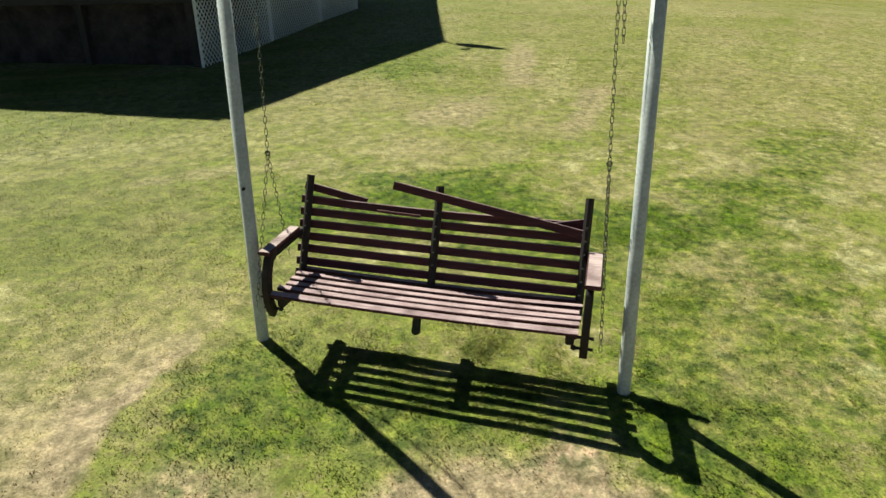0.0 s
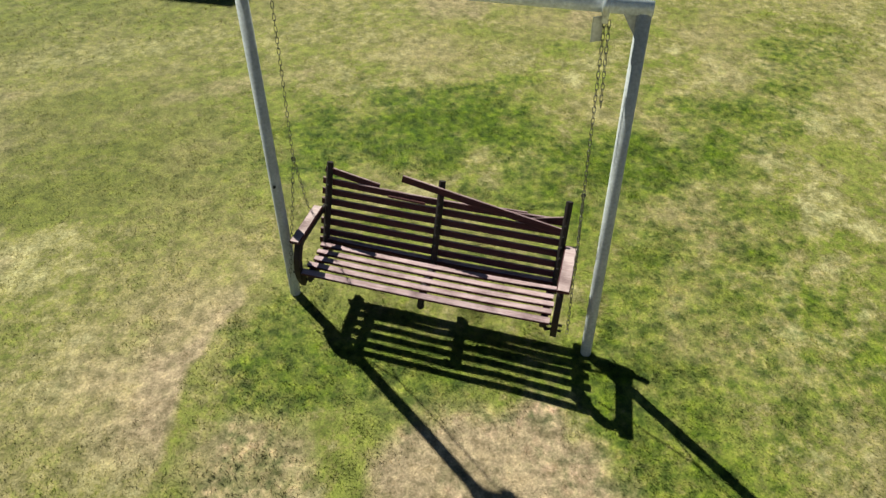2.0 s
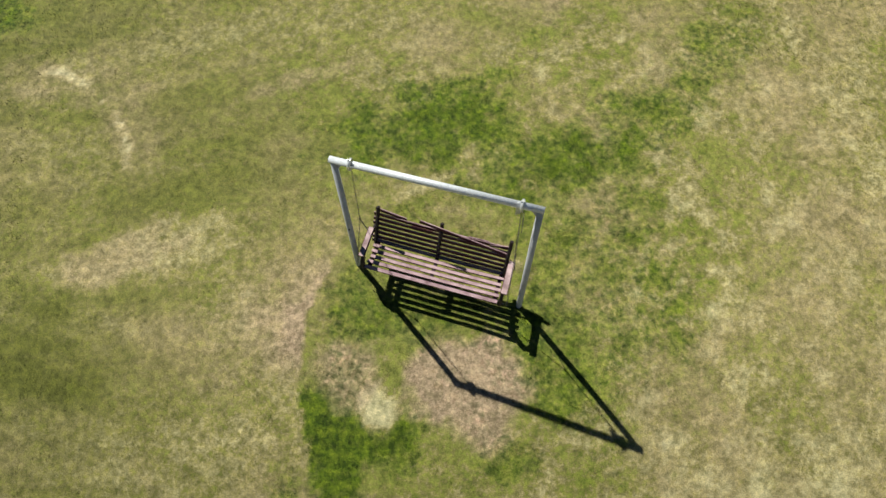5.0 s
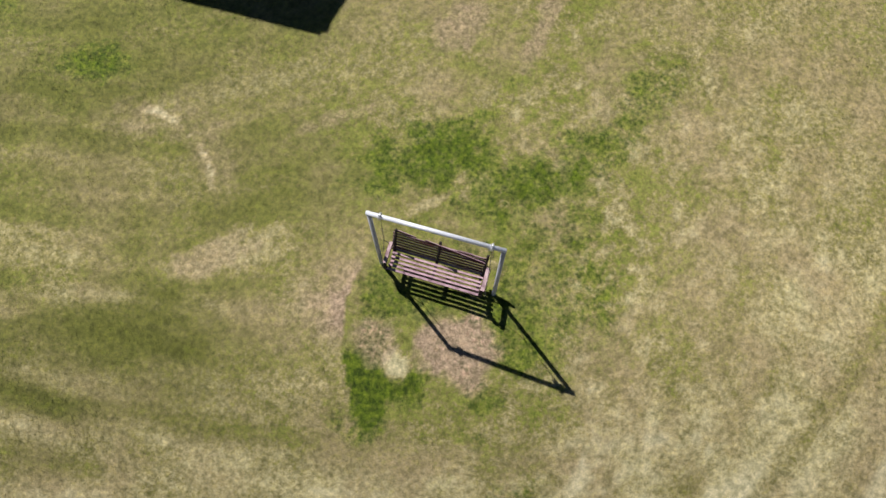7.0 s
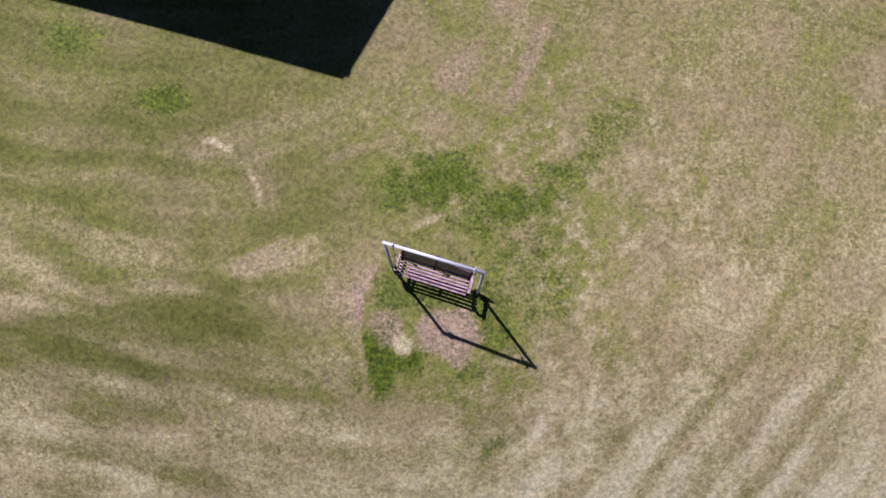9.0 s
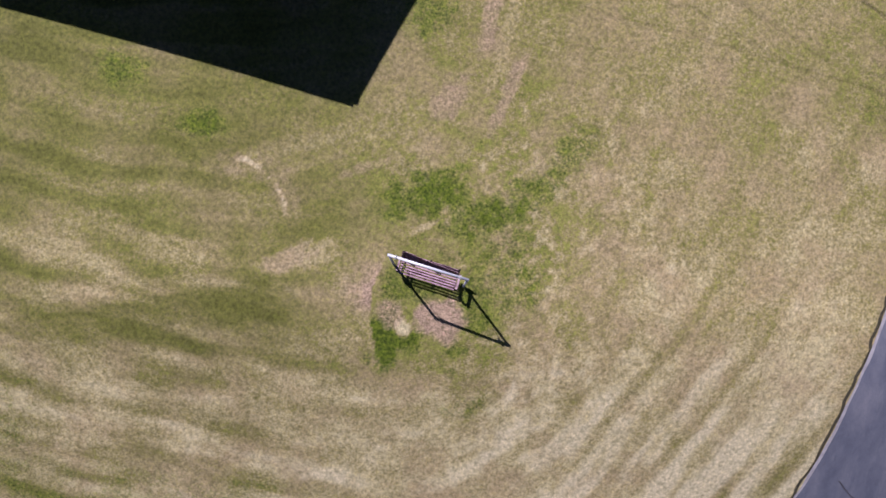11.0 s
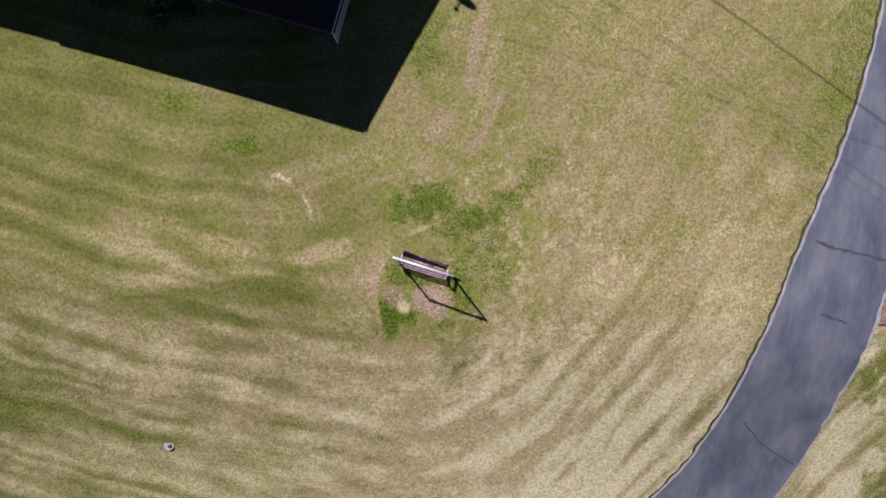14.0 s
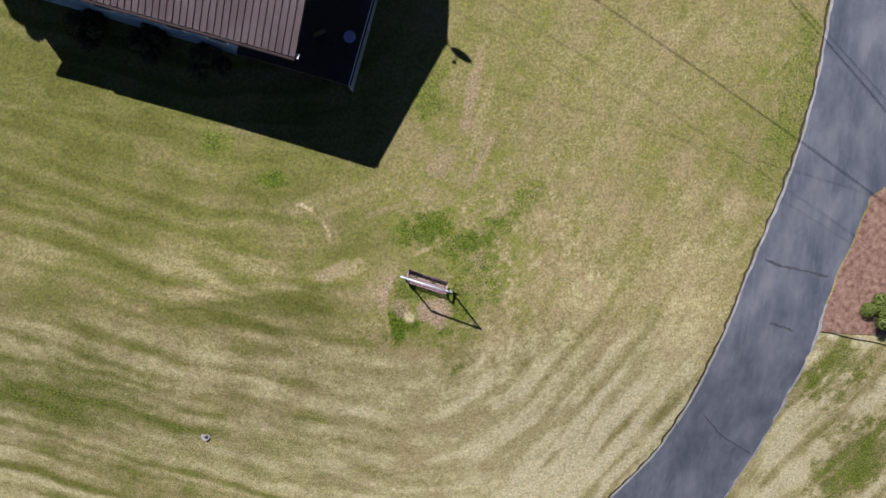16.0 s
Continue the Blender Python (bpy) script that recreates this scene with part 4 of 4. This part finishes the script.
for v0 in (DECK_F, DECK_F + 2.44, DECK_F + 4.88):
    v1 = min(v0 + 2.42, DECK_BACK)
    p = HOUSE @ Vector((DECK_R, v0, 0))
    lat_lo = ground_at(p.x, p.y) - 0.02
    bm = bmesh.new()
    pitch_l = 0.10
    wide = lat_hi - lat_lo
    for layer, sgn in ((0.0, 1), (0.009, -1)):
        k = -int(wide / pitch_l) - 1
        while v0 + k * pitch_l < v1 + wide:
            # a lath at 45 degrees, cut to the panel
            c = v0 + k * pitch_l
            if sgn > 0:
                a0, a1 = max(c, v0), min(c + wide, v1)
                pa, pb = (a0, lat_lo + a0 - c), (a1, lat_lo + a1 - c)
            else:
                a0, a1 = max(c, v0), min(c + wide, v1)
                pa, pb = (a0, lat_hi - (a0 - c)), (a1, lat_hi - (a1 - c))
            if a1 - a0 > 0.02:
                h = 0.019 / math.sqrt(2)
                q = [(pa[0], pa[1] - h), (pb[0], pb[1] - h), (pb[0], pb[1] + h), (pa[0], pa[1] + h)]
                f = [bm.verts.new((DECK_R + layer, v, min(max(z, lat_lo), lat_hi))) for v, z in q]
                g = [bm.verts.new((DECK_R + layer + 0.008, v, min(max(z, lat_lo), lat_hi))) for v, z in q]
                bm.faces.new(f[::-1])
                bm.faces.new(g)
                for i in range(4):
                    bm.faces.new((f[i], f[(i + 1) % 4], g[(i + 1) % 4], g[i]))
            k += 1
    panel = part("lattice_panel", bm, lattice_white, deck, "white diagonal lattice panel")
    bm = bmesh.new()
    for a, b in (((v0, lat_lo - 0.03), (v0 + 0.014, lat_hi)), ((v1 - 0.014, lat_lo - 0.03), (v1, lat_hi)), ((v0, lat_hi), (v1, lat_hi + 0.03))):
        add_box(bm, (DECK_R - 0.012, a[0], a[1]), (DECK_R + 0.03, b[0], b[1]))
    part("trim", bm, lattice_white, panel)

# round table and chair on the deck
table = thing("round_table", HOUSE @ Matrix.Translation((0.94, 1.85, DECK_TOP)), "small round pale violet table on the dark deck", "table")
bm = bmesh.new()
bmesh.ops.create_cone(bm, cap_ends=True, segments=32, radius1=0.21, radius2=0.225, depth=0.03, matrix=Matrix.Translation((0, 0, 0.46)))
part("tabletop", bm, table_blue, table)
part("pedestal", tube([(0, 0, 0), (0, 0, 0.04), (0, 0, 0.08), (0, 0, 0.44)], [0.17, 0.16, 0.03, 0.03], 16), black_iron, table)
chair = thing("patio_chair", HOUSE @ Matrix.Translation((0.05, 1.45, DECK_TOP)) @ Matrix.Rotation(0.7, 4, "Z"), "dark metal patio chair in deep shade on the deck", "chair")
part("seat", box((-0.24, -0.24, 0.40), (0.24, 0.24, 0.44), None, 0.015), black_iron, chair)
part("backrest", box((-0.24, 0.22, 0.46), (0.24, 0.26, 0.92), None, 0.015), black_iron, chair)
for sx in (-1, 1):
    for sy in (-1, 1):
        part("leg", tube([(sx * 0.21, sy * 0.21, 0), (sx * 0.21, sy * 0.21, 0.40)], 0.014, 8), black_iron, chair)


# ---------------------------------------------------------------- plants
def leaf_cloud(centres, count, size, rnd):
    """Many small folded leaves scattered over the skins of overlapping lumps; centres: (place, radius)."""
    bm = bmesh.new()
    total = sum(r * r for _, r in centres)
    for c, r in centres:
        for _ in range(int(count * r * r / total)):
            d = Vector((rnd.gauss(0, 1), rnd.gauss(0, 1), rnd.gauss(0, 1))).normalized()
            p = Vector(c) + d * r * rnd.uniform(0.6, 1.08)
            t = d.orthogonal().normalized()
            t = Matrix.Rotation(rnd.uniform(0, math.tau), 3, d) @ t
            n = (d + 0.7 * Vector((rnd.uniform(-1, 1), rnd.uniform(-1, 1), rnd.uniform(-1, 1)))).normalized()
            w = n.cross(t).normalized() * size * rnd.uniform(0.35, 0.6)
            t = t * size * rnd.uniform(0.7, 1.3)
            bm.faces.new([bm.verts.new(q) for q in (p - t, p + w, p + t, p - w)])
    return bm


def shrub(name, x, y, radius, height, leaf, size, count, label, seed):
    rnd = random.Random(seed)
    ob = thing(name, Matrix.Translation((x, y, ground_at(x, y))), label, "shrub")
    bm = bmesh.new()
    for k in range(5):
        a = k * math.tau / 5 + rnd.uniform(-0.3, 0.3)
        add_tube(bm, [(0.02 * math.cos(a), 0.02 * math.sin(a), -0.05), (0.25 * radius * math.cos(a), 0.25 * radius * math.sin(a), height * 0.35), (0.6 * radius * math.cos(a), 0.6 * radius * math.sin(a), height * 0.7)],
                 [0.03, 0.02, 0.008], 6)
    part("stems", bm, bark, ob)
    lumps = []
    for k in range(16):
        a, q = rnd.uniform(0, math.tau), math.sqrt(rnd.random())
        lumps.append(((radius * 0.72 * q * math.cos(a), radius * 0.72 * q * math.sin(a), height * rnd.uniform(0.3, 0.8) * (1 - 0.3 * q)), radius * rnd.uniform(0.25, 0.42)))
    part("foliage", leaf_cloud(lumps, count, size, rnd), leaf, ob)
    return ob


shrub("juniper", 18.75, 3.05, 0.8, 0.8, leaf_bright, 0.06, 5000, "yellow-green spreading juniper in the mulch bed", 3)
for k, (u, v, r, h) in enumerate(((-4.15, -0.30, 0.8, 1.85), (-6.5, -0.30, 0.85, 1.95), (-8.85, -0.30, 0.85, 1.95))):
    p = HOUSE @ Vector((u, v, 0))
    shrub("evergreen_shrub", p.x, p.y, r, h, leaf_green, 0.07, 3500, "rounded dark evergreen shrub against the shaded house wall", 20 + k)


def tree(x, y, height, crown, seed):
    rnd = random.Random(seed)
    ob = thing("tree", Matrix.Translation((x, y, ground_at(x, y))), "leafy tree beyond the end of the house", "tree")
    bm = bmesh.new()
    add_tube(bm, [(0, 0, -0.2), (0.03, 0, 0.5), (0.08, 0.05, height * 0.35), (0.0, 0.1, height * 0.8)], [0.26, 0.2, 0.14, 0.04], 10)
    lumps = []
    for k in range(9):
        a = k * 2.4
        q = Vector((crown * 0.75 * math.cos(a), crown * 0.75 * math.sin(a), height * rnd.uniform(0.55, 0.9)))
        add_tube(bm, [(0.04, 0.05, height * rnd.uniform(0.3, 0.5)), q * 0.5 + Vector((0, 0, height * 0.25)), q], [0.08, 0.05, 0.015], 6)
    part("trunk", bm, bark, ob)
    for k in range(40):
        a, q, z = rnd.uniform(0, math.tau), math.sqrt(rnd.random()), rnd.uniform(0.42, 1.0)
        w = math.sin(math.pi * min(1, (z - 0.3) / 0.75)) ** 0.6
        lumps.append(((crown * q * w * math.cos(a), crown * q * w * math.sin(a), height * z), crown * rnd.uniform(0.16, 0.3)))
    part("crown", leaf_cloud(lumps, 26000, 0.17, rnd), leaf_green, ob)


tree(-17.8, 21.3, 12.0, 2.9, 8)
tree(-19.25, 18.75, 12.0, 2.1, 9)

# ---------------------------------------------------------------- overhead wires, up-sun of the lawn
POLES = []


def utility_pole(end):
    """A timber pole under the end of a cable, unless one stands close by."""
    if any((Vector(end.xy) - q).length < 0.9 for q in POLES):
        return
    POLES.append(Vector(end.xy))
    foot = ground_at(end.x, end.y)
    ob = thing("utility_pole", Matrix.Translation((end.x, end.y, foot)), "weathered timber utility pole carrying overhead cables", "utility pole", "utility poles")
    part("shaft", tube([(0, 0, -0.5), (0, 0, end.z - foot - 0.02)], [0.15, 0.10], 12), bark, ob)
    part("crossarm", box((-0.6, -0.05, end.z - foot - 0.30), (0.6, 0.05, end.z - foot - 0.18), None, 0.01), bark, ob)


def wire(a, b, height, radius=0.018):
    """A cable whose shadow falls from a to b on the ground."""
    rise_by = SUN / SUN.z * height
    pa = Vector((*a, ground_at(*a))) + rise_by
    pb = Vector((*b, ground_at(*b))) + rise_by
    pts = []
    middle, d = (pa + pb) / 2, Vector((pb.x - pa.x, pb.y - pa.y, pb.z - pa.z)).normalized()
    for k in range(25):
        t = k / 12 - 1
        pts.append(middle + d * 48 * t + Vector((0, 0, 1.2 * t * t)))
    for end in (pts[0], pts[-1]):
        utility_pole(end)
    tagged(new("power_line", mesh_from("power_line", tube(pts, radius, 6), black_iron)), "black overhead cable high above the drive", "cable", "overhead cables")


wire((5.74, 14.65), (18.0, 7.9), 10.5, 0.02)
wire((13.21, 15.58), (18.53, 10.81), 10.5, 0.022)
wire((12.8, 16.2), (18.9, 10.9), 10.5, 0.014)
wire((1.1, 11.13), (4.2, 10.6), 10.0, 0.007)
wire((14.0, 8.0), (17.0, 6.4), 11.0, 0.008)
wire((13.9, 7.5), (17.0, 6.0), 11.0, 0.006)

# ---------------------------------------------------------------- small things on the lawn
x, y = -9.19, -4.12
cap = thing("vent_cap", Matrix.Translation((x, y, ground_at(x, y))), "small grey round vent cap standing in the lawn", "vent cap")
part("collar", tube([(0, 0, -0.06), (0, 0, 0.02), (0, 0, 0.035)], [0.19, 0.19, 0.15], 18), edge_concrete, cap, "pale concrete collar")
part("pipe", tube([(0.02, 0, 0.0), (0.02, 0, 0.09), (0.02, 0, 0.10)], [0.075, 0.075, 0.06], 16), grey_cover, cap)
part("opening", tube([(0.05, -0.01, 0.095), (0.05, -0.01, 0.104)], 0.045, 14), black_iron, cap, "dark open mouth of the pipe")

rnd = random.Random(12)
for k in range(14):
    x, y = rnd.uniform(16.9, 19.6), rnd.uniform(2.5, 6.6)
    if x < float(road_right(y)) + 0.3:
        x = float(road_right(y)) + 0.3 + rnd.uniform(0, 1)
    a, bow, size = rnd.uniform(0, math.tau), rnd.uniform(-0.6, 0.6), rnd.uniform(0.25, 0.6)
    pts = []
    for q in range(6):
        t = q / 5
        px, py = x + size * t * math.cos(a + bow * t), y + size * t * math.sin(a + bow * t)
        pts.append((px, py, ground_at(px, py) + 0.047))
    tagged(new("twig", mesh_from("twig", tube(pts, [0.012, 0.011, 0.010, 0.008, 0.006, 0.003], 6), bark)), "dark fallen twig lying on the bark mulch", "twig", "twigs on the mulch")


# ---------------------------------------------------------------- grass
def blades(name, count, place, tall, wide, seed):
    """count blades, each one bent strip of two triangles, set where place() says."""
    rs = np.random.RandomState(seed)
    x, y = place(rs, count)
    keep = ((x < road_left(y) - 0.14) | ((x > road_right(y) + 0.12) & (y < 2.0))) & ~((((x + 4.657) * 0.978 - (y - 10.418) * 0.21) < 1.15) & (((x + 4.657) * 0.21 + (y - 10.418) * 0.978) > 0.3))
    x, y = x[keep], y[keep]
    bare, dry, lush, olive = lawn_state(x, y)
    keep = rs.rand(len(x)) > 0.97 * bare
    x, y, bare, dry, lush, olive = (v[keep] for v in (x, y, bare, dry, lush, olive))
    n = len(x)
    h = tall * (0.55 + 0.75 * rs.rand(n)) * np.clip(1 + 0.55 * fractal(x * 7.0, y * 7.0, 91, 2), 0.35, 1.8) * (1 + 0.2 * lush - 0.2 * dry)
    a, lean_by = rs.rand(n) * math.tau, 0.85 + rs.rand(n) * 0.9
    tip = np.stack([np.cos(a) * lean_by * h, np.sin(a) * lean_by * h, h], 1)
    b = a + math.pi / 2 + rs.uniform(-0.6, 0.6, n)
    w = (wide * (0.6 + 0.8 * rs.rand(n)))[:, None] * np.stack([np.cos(b), np.sin(b), 0 * b], 1)
    root = np.stack([x, y, rise(x, y) - 0.008 + 0.012 * fractal(x * 1.7, y * 1.7, 77)], 1)
    co = np.stack([root - w, root + w, root + tip], 1).reshape(-1, 3)
    me = bpy.data.meshes.new(name)
    me.vertices.add(3 * n)
    me.vertices.foreach_set("co", co.astype(np.float32).ravel())
    me.loops.add(3 * n)
    me.loops.foreach_set("vertex_index", np.arange(3 * n, dtype=np.int32))
    me.polygons.add(n)
    me.polygons.foreach_set("loop_start", np.arange(0, 3 * n, 3, dtype=np.int32))
    me.update(calc_edges=True)
    for key, values in zip(LAYERS, (bare, dry, lush, olive)):
        me.attributes.new(key, "FLOAT", "POINT").data.foreach_set("value", np.repeat(values, 3).astype(np.float32))
    me.materials.append(lawn_blades)
    return tagged(new(name, me), "short mown grass blades, part green, part straw", "grass", kind="stuff")


def near_swing(rs, n):
    r, a = 8.0 * rs.rand(n) ** 0.8, rs.rand(n) * math.tau
    return 0.2 + r * np.cos(a) * 1.1, 3.3 + r * np.sin(a)


def over_lawn(rs, n):
    y = rs.uniform(-7.5, 16.5, n)
    far = rs.rand(n) < 0.25
    y = np.where(far, 16.5 + 22 * rs.rand(n) ** 1.4, y)
    x = rs.uniform(-19.5, 21, n)
    far = np.hypot((x - 0.2) / 1.1, y - 3.3) > 4.0 + 2.2 * rs.rand(n)
    return x[far], y[far]


blades("grass", 1400000, near_swing, 0.0135, 0.0048, 11)
blades("grass", 1150000, over_lawn, 0.021, 0.0085, 12)
